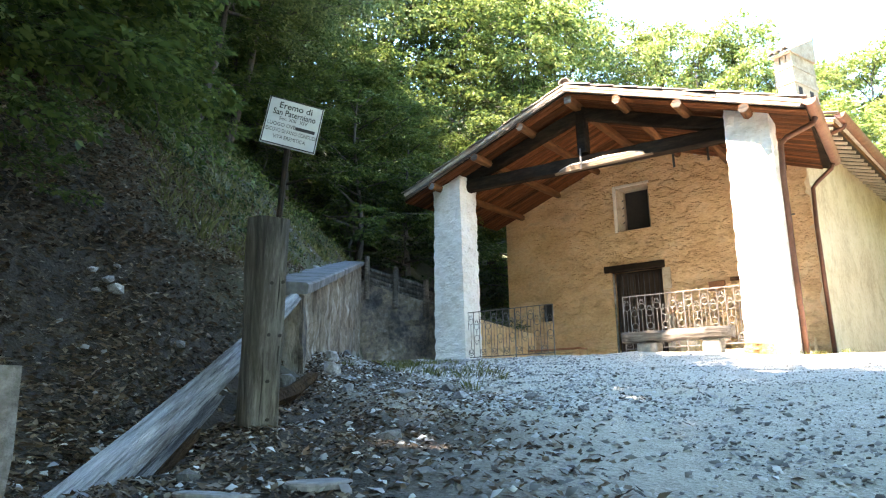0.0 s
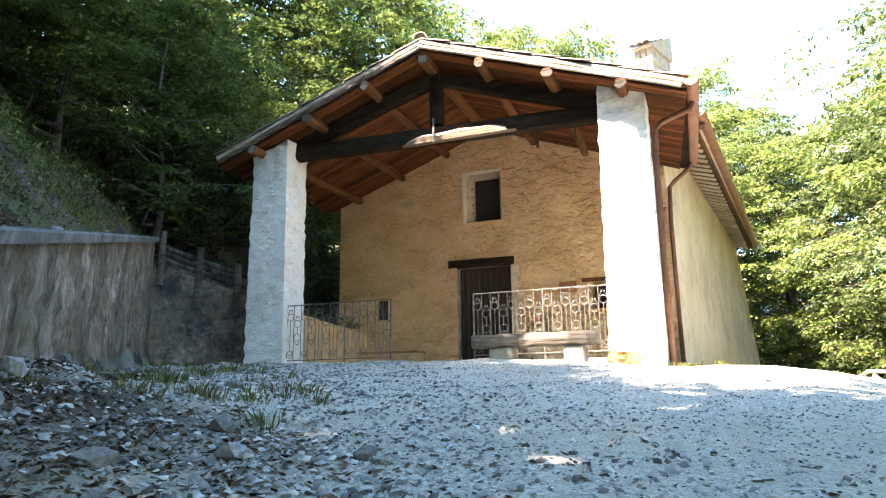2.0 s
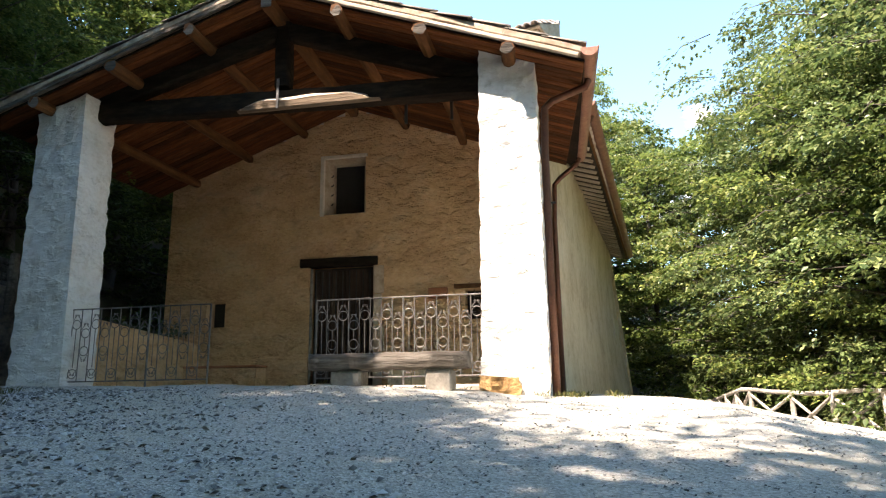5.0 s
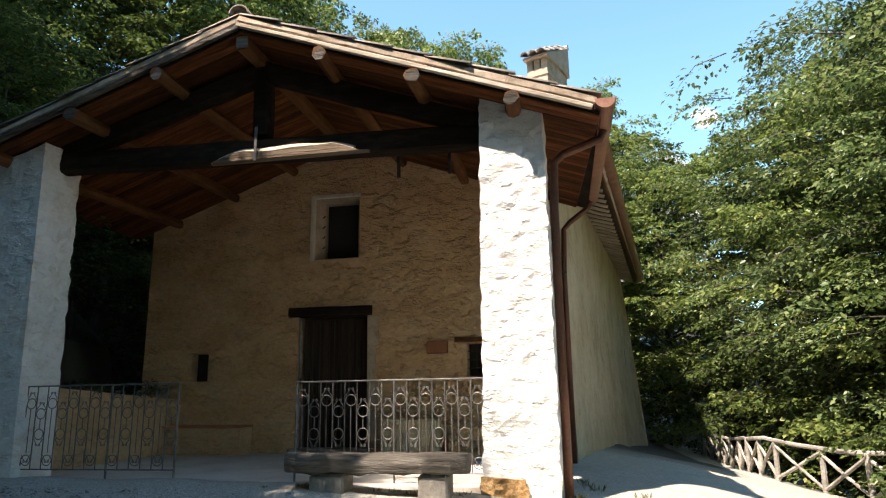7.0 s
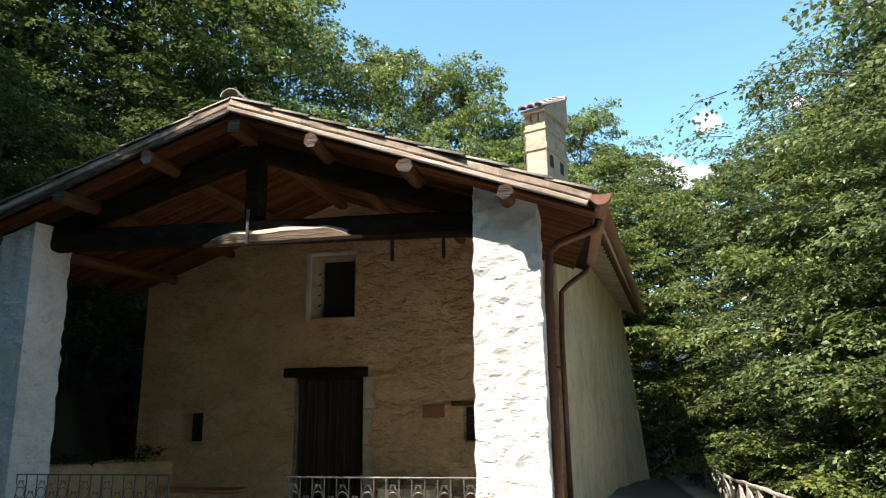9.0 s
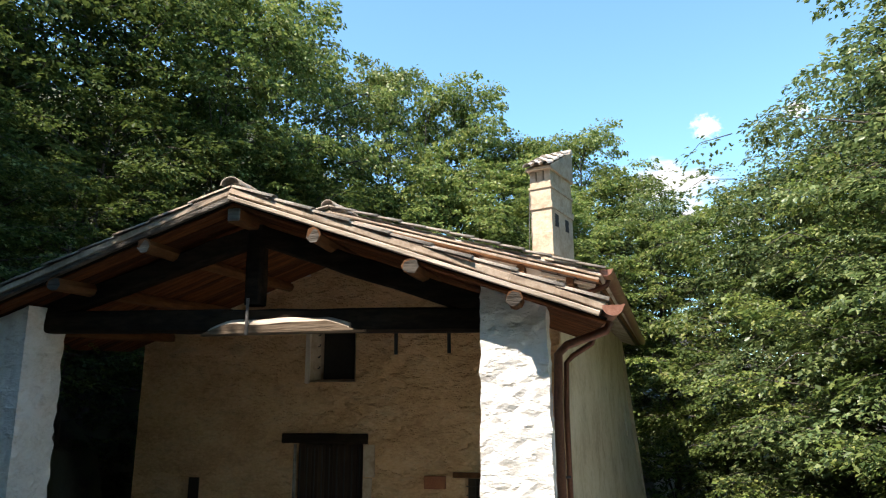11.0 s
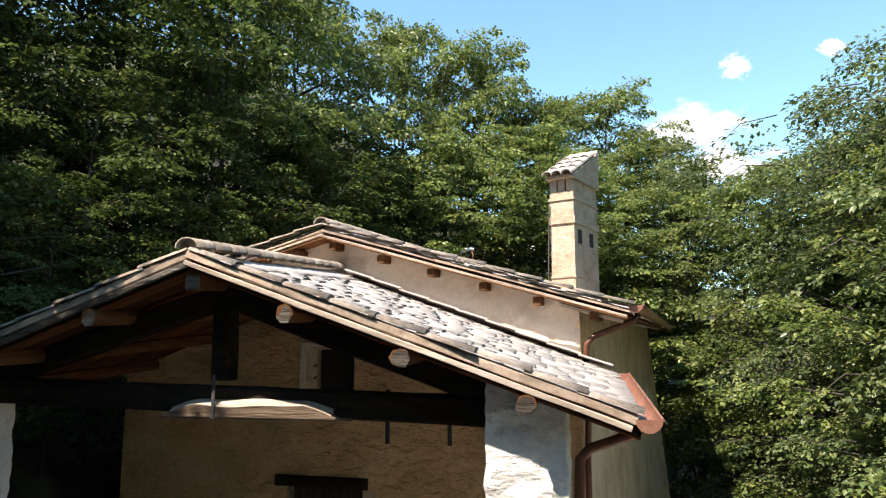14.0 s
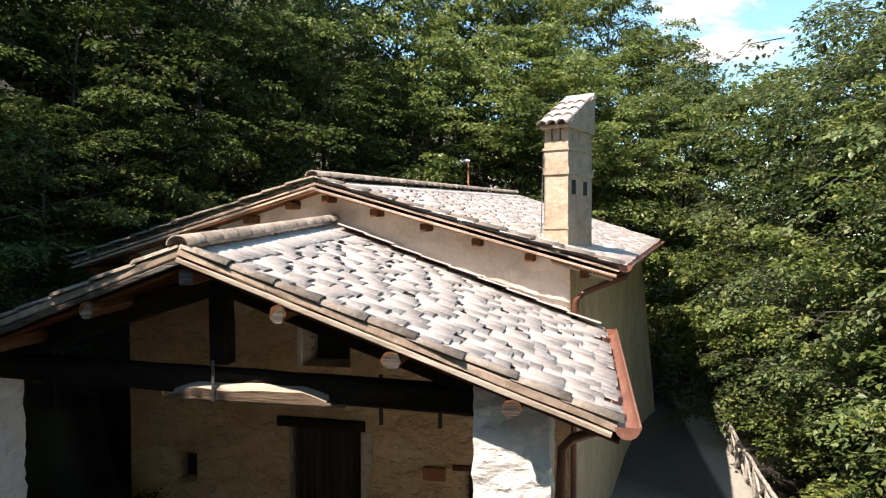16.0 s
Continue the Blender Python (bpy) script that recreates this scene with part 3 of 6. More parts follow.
def verge(roof, parent, count, t=0.0, me_list=[]):
    """Tiles laid down the slope along its front edge, over a bedding of flat tiles and mortar."""
    if not me_list:
        for n in range(3):
            me = mesh_from("verge_tile", *coppo(0.56, 0.066, 0.080 + 0.004 * n, 0.012, 8, arch=0.5), MOSSY_TILE)
            for p in me.polygons:
                p.use_smooth = True
            me_list.append(me)
    rng = random.Random(count)
    length = (roof[1] - roof[0]).length
    for k in range(count):
        m = frame_at(roof, (k + rng.uniform(-0.03, 0.03)) / count, t, 0.0 + rng.uniform(-0.006, 0.012), rng.uniform(-2.5, 2.5)) @ pose(0, 0, 0.018, 0, -2.0, 0) @ Matrix.Diagonal((length / count * 1.13 / 0.56, 1, 1, 1))
        put("verge_tile", me_list[k % 3], None, parent, m=m)


def wall_panel(x0, x1, z0, top, openings, depth, place, step=0.13, rough=0.016, seed=0.0, reveal=0.3):
    """A wall face with holes that go in by reveal, and a plain back. place(x, y, z) sets it in the world; top(x) is its upper edge."""
    xs, zs = {x0, x1}, {z0}
    for a, b, c, d in openings:
        xs |= {a, b}
        zs |= {c, d}
    zmax = max(top(x0 + (x1 - x0) * k / 40) for k in range(41))

    def fill(marks, hi):
        marks, out = sorted(marks), []
        for a, b in zip(marks, marks[1:] + [hi]):
            n = max(1, int(round((b - a) / step)))
            out += [a + (b - a) * i / n for i in range(n)]
        return out + [hi]
    xs = fill(sorted(xs)[:-1], x1)
    zs = fill(zs, zmax)
    bm = bmesh.new()
    made = {}

    def vert(x, z):
        z = min(z, top(x))
        key = (round(x, 4), round(z, 4))
        if key not in made:
            edge = any(abs(x - a) < 1e-4 or abs(x - b) < 1e-4 for a, b, c, d in openings if c - 1e-4 <= z <= d + 1e-4)
            y = 0.0 if edge else bend((x, seed, z), rough, 1.6, seed) + bend((x, seed, z), rough * 0.9, 5.5, seed + 3)
            made[key] = bm.verts.new(place(x, y, z))
        return made[key]
    for i in range(len(xs) - 1):
        for j in range(len(zs) - 1):
            cx, cz = (xs[i] + xs[i + 1]) / 2, (zs[j] + zs[j + 1]) / 2
            if any(a < cx < b and c < cz < d for a, b, c, d in openings):
                continue
            vs = []
            for x, z in ((xs[i], zs[j]), (xs[i + 1], zs[j]), (xs[i + 1], zs[j + 1]), (xs[i], zs[j + 1])):
                v = vert(x, z)
                if v not in vs:
                    vs.append(v)
            if len(vs) > 2 and (vs[0].co - vs[2].co).length > 1e-5:
                bm.faces.new(vs)
    for a, b, c, d in openings:
        q = [(a, c), (b, c), (b, d), (a, d)]
        for (xa, za), (xb, zb) in zip(q, q[1:] + q[:1]):
            bm.faces.new([bm.verts.new(place(*p)) for p in ((xa, 0, za), (xb, 0, zb), (xb, reveal, zb), (xa, reveal, za))])
    # back and rim
    n = 24
    back = [(x0 + (x1 - x0) * k / n) for k in range(n + 1)]
    lo, hi = [bm.verts.new(place(x, depth, z0)) for x in back], [bm.verts.new(place(x, depth, top(x))) for x in back]
    if not openings:
        for k in range(n):
            bm.faces.new((lo[k], hi[k], hi[k + 1], lo[k + 1]))
    rim_f = [bm.verts.new(place(x, 0, top(x))) for x in back]
    for k in range(n):
        bm.faces.new((rim_f[k], hi[k], hi[k + 1], rim_f[k + 1]))
    for x, h, f in ((x0, hi[0], rim_f[0]), (x1, hi[-1], rim_f[-1])):
        bm.faces.new((f, h, bm.verts.new(place(x, depth, z0)), bm.verts.new(place(x, 0, z0))))
    return bm


def gable(x):
    """Under side of the nave roof at the front wall."""
    return (5.66 - 0.288 * (x - 0.76)) if x > 0.76 else (5.66 - 0.285 * (0.76 - x))


DOOR = (0.14, 1.32, -0.13, 2.03)
NICHE = (0.34, 1.165, 2.97, 4.06)
HATCH = (-1.82, -1.45, 1.01, 1.475)
GRATE = (2.93, 3.36, 1.00, 1.515)
front = part("front_wall", wall_panel(-2.66, 4.43, -0.4, gable, [DOOR, NICHE, HATCH, GRATE], 0.55, lambda x, y, z: Vector((x, y, z)), rough=0.02, reveal=0.34), PLASTER, chapel, "ochre plastered front wall, uneven and patched")

front.data.materials.append(UPPER_PLASTER)
for p in front.data.polygons:
    c = p.center
    p.material_index = 1 if c.z > 5.0 - 0.355 * abs(c.x - 0.92) and c.z > 3.5 else 0

# side, back and left walls of the nave, which runs slightly askew
R0, R1, L0, L1 = Vector((4.43, 0.0)), Vector((6.24, 13.7)), Vector((-2.66, 0.0)), Vector((-0.9, 13.7))


def side_place(x, y, z):
    d = (R1 - R0).normalized()
    p = R0 + d * x
    nrm = Vector((-d.y, d.x))
    flare = 0.05 * max(0.0, 1.6 - z) + 0.011 * max(0.0, x - 10.0) ** 1.5 * max(0.0, 3.6 - z)
    p = p + nrm * y - nrm * flare
    return Vector((p.x, p.y, z))


NAVE_LONG = (R1 - R0).length
smooth(part("side_wall", wall_panel(0.0, NAVE_LONG, -1.2, lambda x: 4.60 + 0.018 * x, [(12.2, 12.5, 1.62, 2.56)], 0.5, side_place, step=0.2, rough=0.014, seed=4, reveal=0.25), SIDE_PLASTER, chapel, "pale rendered side wall, slightly battered and stained"))
# near-black sheet stands in for the shade inside the slit
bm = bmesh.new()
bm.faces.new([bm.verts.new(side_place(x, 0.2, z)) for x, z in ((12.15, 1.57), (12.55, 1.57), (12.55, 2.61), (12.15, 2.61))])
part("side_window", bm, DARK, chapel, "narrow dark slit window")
bm = bmesh.new()
rough_block(bm, [(L0.x, 0.02, -1), (L0.x + 0.5, 0.5, -1), (L1.x + 0.5, 13.7, -1), (L1.x, 13.7, -1)], [(L0.x, 0.02, 4.62), (L0.x + 0.5, 0.5, 4.62), (L1.x + 0.5, 13.7, 4.8), (L1.x, 13.7, 4.75)], 0.7)
part("left_wall", bm, SIDE_PLASTER, chapel)
bm = bmesh.new()
v = [bm.verts.new(p) for p in ((-0.6, 13.3, -1), (6.1, 13.3, -1.2), (6.1, 13.3, 4.75), (2.05, 13.3, 6.15), (-0.6, 13.3, 4.9))]
bm.faces.new(v)
bmesh.ops.solidify(bm, geom=bm.faces[:], thickness=0.4)
part("back_wall", bm, SIDE_PLASTER, chapel)

# near-black blocks paint the unlit room's shade behind the openings
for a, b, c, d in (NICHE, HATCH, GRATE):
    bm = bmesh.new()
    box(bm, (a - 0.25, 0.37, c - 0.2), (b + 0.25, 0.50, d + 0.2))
    part("dark_recess", bm, DARK, chapel, "near-black block painting the shade inside an opening")

# door: jambs, two leaves of vertical boards, lintel
door = part("door", (lambda b: (box(b, (0.16, 0.22, -0.12), (1.30, 0.26, 2.02)), b)[1])(bmesh.new()), DOOR_WOOD, chapel, "dark double door of upright boards behind bars")
bm = bmesh.new()
box(bm, (0, 0, 0), (0.105, 0.03, 2.06), 0.006)
plank = bpy.data.meshes.new("door_board")
bm.to_mesh(plank)
bm.free()
for k in range(10):
    put("door_board", plank, DOOR_WOOD, door, m=pose(0.175 + 0.111 * k, 0.187, -0.08))
bm = bmesh.new()
tube(bm, [(0, 0, 0), (0, 0, 2.04)], 0.011, 6)
rod = bpy.data.meshes.new("door_bar")
bm.to_mesh(rod)
bm.free()
for k in range(9):
    put("door_bar", rod, BLACK_IRON, door, m=pose(0.23 + 0.125 * k, 0.10, -0.1))
# pale strip paints the light on the frame's left edge
bm = bmesh.new()
box(bm, (0.150, 0.02, -0.1), (0.185, 0.07, 2.0), 0.006)
part("frame_post", bm, GREY_WOOD, door, "pale strip painting the lit edge of the door frame")
bm = bmesh.new()
box(bm, (0.70, 0.165, -0.1), (0.76, 0.20, 2.0), 0.008)
part("meeting_stile", bm, DOOR_WOOD, door)
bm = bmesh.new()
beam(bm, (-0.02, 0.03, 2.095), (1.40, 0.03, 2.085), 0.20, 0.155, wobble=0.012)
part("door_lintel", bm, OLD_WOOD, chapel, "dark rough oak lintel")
bm = bmesh.new()
box(bm, (0.05, -0.12, -0.2), (1.40, 0.3, -0.06), 0.015)
part("door_step", bm, BLOCK, chapel)
for k, (z0, z1, w) in enumerate(((-0.06, 0.5, 0.16), (0.51, 0.95, 0.20), (0.96, 1.5, 0.15), (1.51, 2.0, 0.19))):
    bm = bmesh.new()
    box(bm, (1.322, -0.012, z0), (1.322 + w, 0.2, z1), 0.01)
    part("jamb_stone", bm, CHIMNEY_STONE, chapel, "pale cut stone beside the door")

# deep upper window: splayed reveal, dark opening, small iron hooks
bm = bmesh.new()
a, b, c, d = NICHE
i0, i1, j0, j1 = 0.48, 1.075, 3.02, 3.99
outer, inner = [(a, c), (b, c), (b, d), (a, d)], [(i0, j0), (i1, j0), (i1, j1), (i0, j1)]
for k in range(4):
    k2 = (k + 1) % 4
    bm.faces.new([bm.verts.new(p) for p in ((outer[k][0], -0.03, outer[k][1]), (outer[k2][0], -0.03, outer[k2][1]), (inner[k2][0], 0.22, inner[k2][1]), (inner[k][0], 0.22, inner[k][1]))])
for k in range(4):
    k2 = (k + 1) % 4
    bm.faces.new([bm.verts.new(p) for p in ((inner[k][0], 0.22, inner[k][1]), (inner[k2][0], 0.22, inner[k2][1]), (inner[k2][0], 0.38, inner[k2][1]), (inner[k][0], 0.38, inner[k][1]))])
upper = part("upper_window", bm, CHIMNEY_STONE, chapel, "deep splayed window recess with a dark opening")
# pale strips paint the lit splay at the recess's left and top
for k, (x0, x1, z0, z1) in enumerate(((a - 0.03, a + 0.045, c - 0.02, d + 0.03), (a + 0.047, b + 0.03, d - 0.03, d + 0.03))):
    bm = bmesh.new()
    box(bm, (x0, -0.034, z0), (x1, 0.03, z1), 0.008)
    part("window_surround", bm, UPPER_PLASTER, upper, "pale strip painting the lit splay of the recess")
for k in range(4):
    bm = bmesh.new()
    tube(bm, [(0.455, 0.17, 3.2 + 0.18 * k), (0.485, 0.15, 3.2 + 0.18 * k), (0.50, 0.15, 3.23 + 0.18 * k)], 0.012, 5)
    part("window_hook", bm, BLACK_IRON, upper)
# grated little windows, backed by near-black sheets for the shade inside
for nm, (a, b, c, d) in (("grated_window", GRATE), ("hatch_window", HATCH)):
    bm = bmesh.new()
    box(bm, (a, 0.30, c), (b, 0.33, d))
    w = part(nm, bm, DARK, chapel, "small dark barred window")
    if nm == "grated_window":
        for k in range(1, 3):
            bm = bmesh.new()
            tube(bm, [(a + (b - a) * k / 3, 0.12, c), (a + (b - a) * k / 3, 0.12, d)], 0.009, 6)
            part("window_bar", bm, BLACK_IRON, w)
        for k in range(1, 4):
            bm = bmesh.new()
            tube(bm, [(a, 0.12, c + (d - c) * k / 4), (b, 0.12, c + (d - c) * k / 4)], 0.008, 6)
            part("window_bar", bm, BLACK_IRON, w)
        bm = bmesh.new()
        beam(bm, (2.75, 0.02, 1.56), (3.45, 0.02, 1.565), 0.14, 0.075, wobble=0.01)
        part("window_lintel", bm, BROWN_WOOD, w, "short dark wooden lintel")
bm = bmesh.new()
box(bm, (2.31, -0.075, 1.36), (2.64, 0.02, 1.548), 0.006)
plaque = part("wall_plaque", bm, PLAQUE_CLAY, None)
tagged(plaque, "small terracotta plaque on the plastered wall", "plaque")

# nave roof
nave_roof = part("nave_roof", (lambda b: (slab(b, NAVE_R, -0.13, 0.05), slab(b, NAVE_L, -0.13, 0.05), b)[2])(bmesh.new()), BROWN_WOOD, chapel, "long clay tile roof over timber boards")
roof_slope("nave_right", NAVE_R, nave_roof, 68, 13, False)
NAVE_L_EDGE = [NAVE_L[0], NAVE_L[1], NAVE_L[1].lerp(NAVE_L[2], 0.08), NAVE_L[0].lerp(NAVE_L[3], 0.08)]
roof_slope("nave_left", NAVE_L_EDGE, nave_roof, 5, 13, False)
verge(NAVE_R, nave_roof, 11)
verge(NAVE_L, nave_roof, 11)
ridge_me = mesh_from("ridge_tile", *coppo(0.46, 0.095, 0.115, 0.016, 8), MOSSY_TILE)
for p in ridge_me.polygons:
    p.use_smooth = True


def ridge(a, b, parent, count, lift=0.05):
    d = (b - a)
    yaw, pitch = math.degrees(math.atan2(d.y, d.x)), math.degrees(math.asin(d.z / d.length))
    rng = random.Random(count)
    for k in range(count):
        p = b.lerp(a, (k + 1) / count)
        m = pose(p.x, p.y, p.z + lift, 0, 0, yaw + rng.uniform(-2, 2)) @ pose(0, 0, 0, 0, -pitch + 2.0, 0) @ Matrix.Diagonal((d.length / count * 1.16 / 0.46, 1, 1, 1))
        put("ridge_tile", ridge_me, None, parent, m=m)


ridge(NAVE_R[3], NAVE_R[0] + Vector((0, -0.02, 0)), nave_roof, 36)
for roof, n in ((NAVE_R, 6), (NAVE_L, 6)):
    for k in range(n):
        s = (k + 0.25) / (n - 0.2) if roof is NAVE_R else (k + 0.75) / n
        p0, p1 = on_roof(roof, s, 0.004, -0.25)[0], on_roof(roof, s, 0.05, -0.25)[0]
        bm = bmesh.new()
        beam(bm, p0, p1, 0.11, 0.12, wobble=0.008, cuts=2)
        part("purlin_end", bm, BROWN_WOOD, nave_roof, "sawn brown purlin end under the verge")
bm = bmesh.new()
for roof in (NAVE_R, NAVE_L):
    q0, q1 = on_roof(roof, 0.0, -0.005, -0.140)[0], on_roof(roof, 1.0, -0.005, -0.140)[0]
    beam(bm, q0, q1, 0.03, 0.032, bevel=0.004, cuts=8, wobble=0.006)
part("verge_board", bm, FLAT_TILE, nave_roof, "thin weathered board under the verge tiles")
for roof in (NAVE_R, NAVE_L):
    for k in range(10):
        bm = bmesh.new()
        a0, a1 = on_roof(roof, k / 10, 0.001, -0.10)[0], on_roof(roof, (k + 1.05) / 10, 0.001, -0.115)[0]
        beam(bm, a0 + Vector((0, 0.05, 0.03)), a1 + Vector((0, 0.05, 0.045)), 0.20, 0.03, cuts=2, wobble=0.010)
        part("verge_bedding", bm, FLAT_TILE, nave_roof, "buff flat tile under the verge")
# rafters under the long eave
bm = bmesh.new()
beam(bm, (0, 0, 0), (0.85, 0, 0), 0.10, 0.05, cuts=2)
raft = bpy.data.meshes.new("rafter_tail")
bm.to_mesh(raft)
bm.free()
for k in range(36):
    put("rafter_tail", raft, PALE_WOOD, nave_roof, m=frame_at(NAVE_R, 0.80, (k + 0.5) / 36, -0.222))
# soffit tiles under the long eave, darkened to paint shade between rafter tails
for k in range(3):
    bm = bmesh.new()
    slab(bm, NAVE_R, -0.185, 0.015, 0.80 + 0.066 * k, 0.86 + 0.066 * k)
    part("eave_board", bm, DOOR_WOOD, nave_roof, "board under the eave, darkened for shade")


def gutter(a, b, parent, r=0.085):
    """A half-round gutter with closed ends, and a rolled rim."""
    bm = bmesh.new()
    d = (b - a).normalized()
    side = d.cross(Vector((0, 0, 1))).normalized()
    rings = []
    for p in (a, b):
        for rr in (r, r - 0.008):
            rings.append([bm.verts.new(p + side * (-math.cos(math.pi * i / 10) * rr) + Vector((0, 0, -math.sin(math.pi * i / 10) * rr))) for i in range(11)])
    o0, i0_, o1, i1_ = rings
    for i in range(10):
        bm.faces.new((o0[i], o0[i + 1], o1[i + 1], o1[i]))
        bm.faces.new((i0_[i], i1_[i], i1_[i + 1], i0_[i + 1]))
    for ring in (o0, o1):
        bm.faces.new(ring)
    for k in (0, 10):
        bm.faces.new((o0[k], o1[k], i1_[k], i0_[k]))
    g = part("gutter", bm, GUTTER, parent, "half-round pinkish copper gutter")
    bm = bmesh.new()
    tube(bm, [a + side * r, b + side * r], 0.011, 6)
    part("gutter_rim", bm, GUTTER, g)
    return g


gutter(Vector((5.17, -0.33, 4.56)), Vector((6.96, 13.9, 4.70)), chapel, 0.095)

# chimney: rendered shaft with bands, dark vents and a lean-to cap of tiles
chimney = thing("chimney", (4.3, 1.2, 5.0), "tall sandy rendered chimney with a sloping tile cap", "chimney")
cm = pose(4.02, 0.78, 0, 0, 0, -20)


def stack(bm, x0, x1, y0, y1, z0, z1, amount=0.006):
    c = [cm @ Vector(p) for p in ((x0, y0, 0), (x1, y0, 0), (x1, y1, 0), (x0, y1, 0))]
    rough_block(bm, [(p.x, p.y, z0) for p in c], [(p.x, p.y, z1) for p in c], 0.12, amount, 4)


bm = bmesh.new()
stack(bm, 0, 0.385, 0, 1.0, 4.70, 6.38)
shaft = part("shaft", bm, CHIMNEY_STONE, chimney)
for z0, z1, g in ((5.875, 5.985, 0.022), (6.24, 6.275, 0.02), (5.05, 5.075, 0.015)):
    bm = bmesh.new()
    stack(bm, -g, 0.385 + g, -g, 1.0 + g, z0, z1, 0.004)
    part("band", bm, CHIMNEY_STONE, chimney)
for x in (0.0, 0.135, 0.27):
    bm = bmesh.new()
    stack(bm, x + 0.002, x + 0.112, 0.004, 0.99, 6.38, 6.58, 0.003)
    part("cap_pier", bm, CHIMNEY_STONE, chimney)
bm = bmesh.new()
stack(bm, 0.02, 0.365, 0.25, 0.98, 6.38, 6.60)
part("flue", bm, CHIMNEY_STONE, chimney)
bm = bmesh.new()
c = [cm @ Vector(p) for p in ((-0.04, -0.08, 6.57), (0.425, -0.08, 6.57), (0.425, 1.03, 6.57), (-0.04, 1.03, 6.57))]
top = [cm @ Vector(p) for p in ((-0.04, -0.08, 6.61), (0.425, -0.08, 6.61), (0.425, 1.03, 7.19), (-0.04, 1.03, 7.19))]
lo = [bm.verts.new(p) for p in c]
hi = [bm.verts.new(p) for p in top]
bm.faces.new(lo[::-1])
bm.faces.new(hi)
for k in range(4):
    bm.faces.new((lo[k], lo[(k + 1) % 4], hi[(k + 1) % 4], hi[k]))
part("cap", bm, CHIMNEY_STONE, chimney)
tile_me = mesh_from("cap_tile", *coppo(0.34, 0.072, 0.09, 0.016, 7), TILE)
slope = math.degrees(math.atan2(0.58, 1.11))
bm = bmesh.new()
tube(bm, [cm @ Vector((-0.05, 1.0, 7.19)), cm @ Vector((0.435, 1.0, 7.19))], 0.055, 8)
part("cap_ridge", bm, TILE, chimney)
for k in range(3):
    for r in range(4):
        put("cap_tile", tile_me, None, chimney, m=cm @ pose(0.03 + 0.155 * k, 0.93 - 0.26 * r, 7.155 - 0.1365 * r, 0, 0, -90) @ pose(0, 0, 0, 0, slope - 4, 0))
# no holes are cut: near-black blocks paint the vents' shade
for z, y0 in ((5.58, 0.14), (5.58, 0.62)):
    bm = bmesh.new()
    stack(bm, 0.33, 0.3905, y0, y0 + 0.16, z, z + 0.22, 0.0)
    part("vent", bm, DARK, chimney, "near-black block painted as the shade of a square vent")
bm = bmesh.new()
tube(bm, [(3.97, 0.74, 4.9), (3.99, 0.72, 5.5), (4.01, 0.75, 6.2)], 0.007, 5)
tagged(part("chimney_cable", bm, IRON), "thin grey cable beside the chimney", "cable")

# ---- portico ----
portico_roof = part("portico_roof", (lambda b: (slab(b, PORTICO_R, -0.115, 0.02, 0.0, 1.02), slab(b, PORTICO_L, -0.115, 0.02, 0.0, 1.02), b)[2])(bmesh.new()), OLD_WOOD, chapel, "clay tile roof of the portico on red-brown boards")
bm = bmesh.new()
box(bm, (0, -0.063, -0.026), (4.09, 0.063, 0.0), 0.006)
board = bpy.data.meshes.new("roof_board")
bm.to_mesh(board)
bm.free()
for roof in (PORTICO_R, PORTICO_L):
    length = (roof[1] - roof[0]).length
    for k in range(31):
        m = frame_at(roof, 0.0, (k + 0.5) / 31, -0.14) @ Matrix.Diagonal((length / 4.0, 1.0, 1, 1))
        put("roof_board", board, BOARD, portico_roof, m=m)
verge(PORTICO_R, portico_roof, 9)
verge(PORTICO_L, portico_roof, 9)
for roof in (PORTICO_R, PORTICO_L):
    for k in range(9):
        bm = bmesh.new()
        a0, a1 = on_roof(roof, k / 9, 0.006, -0.045)[0], on_roof(roof, (k + 1.06) / 9, 0.006, -0.058)[0]
        beam(bm, a0 + Vector((0, -0.004, 0.018)), a1 + Vector((0, -0.004, 0.030)), 0.16, 0.075, cuts=2, wobble=0.012)
        part("verge_bedding", bm, FLAT_TILE, portico_roof, "pale flat tile under the verge")
    # pale wood on the sunny slope, dark on the shaded one: light in colour
    bm = bmesh.new()
    q0, q1 = on_roof(roof, 0.0, -0.010, -0.100)[0], on_roof(roof, 1.0, -0.010, -0.100)[0]
    beam(bm, q0, q1, 0.05, 0.046, bevel=0.004, cuts=10, wobble=0.008)
    part("verge_board", bm, PALE_WOOD if roof is PORTICO_R else BENCH_WOOD, portico_roof, "thin weathered board under the verge tiles")
ridge(PORTICO_R[3], PORTICO_R[0] + Vector((0, -0.02, 0)), portico_roof, 13)
# flashing slabs along the gable wall
rfl = random.Random(12)
for k in range(9):
    bm = bmesh.new()
    m = frame_at(PORTICO_R, 0.045 + 0.104 * k, 0.955, 0.035 + rfl.uniform(0, 0.012), rfl.uniform(-2, 2)) @ pose(0, 0, 0, -9, -2.5, 0)
    box(bm, (0, -0.20, -0.012), (0.47, 0.20, 0.012), 0.006, m)
    part("flashing_slab", bm, TILE, portico_roof, "pale slab leaning on the gable wall")
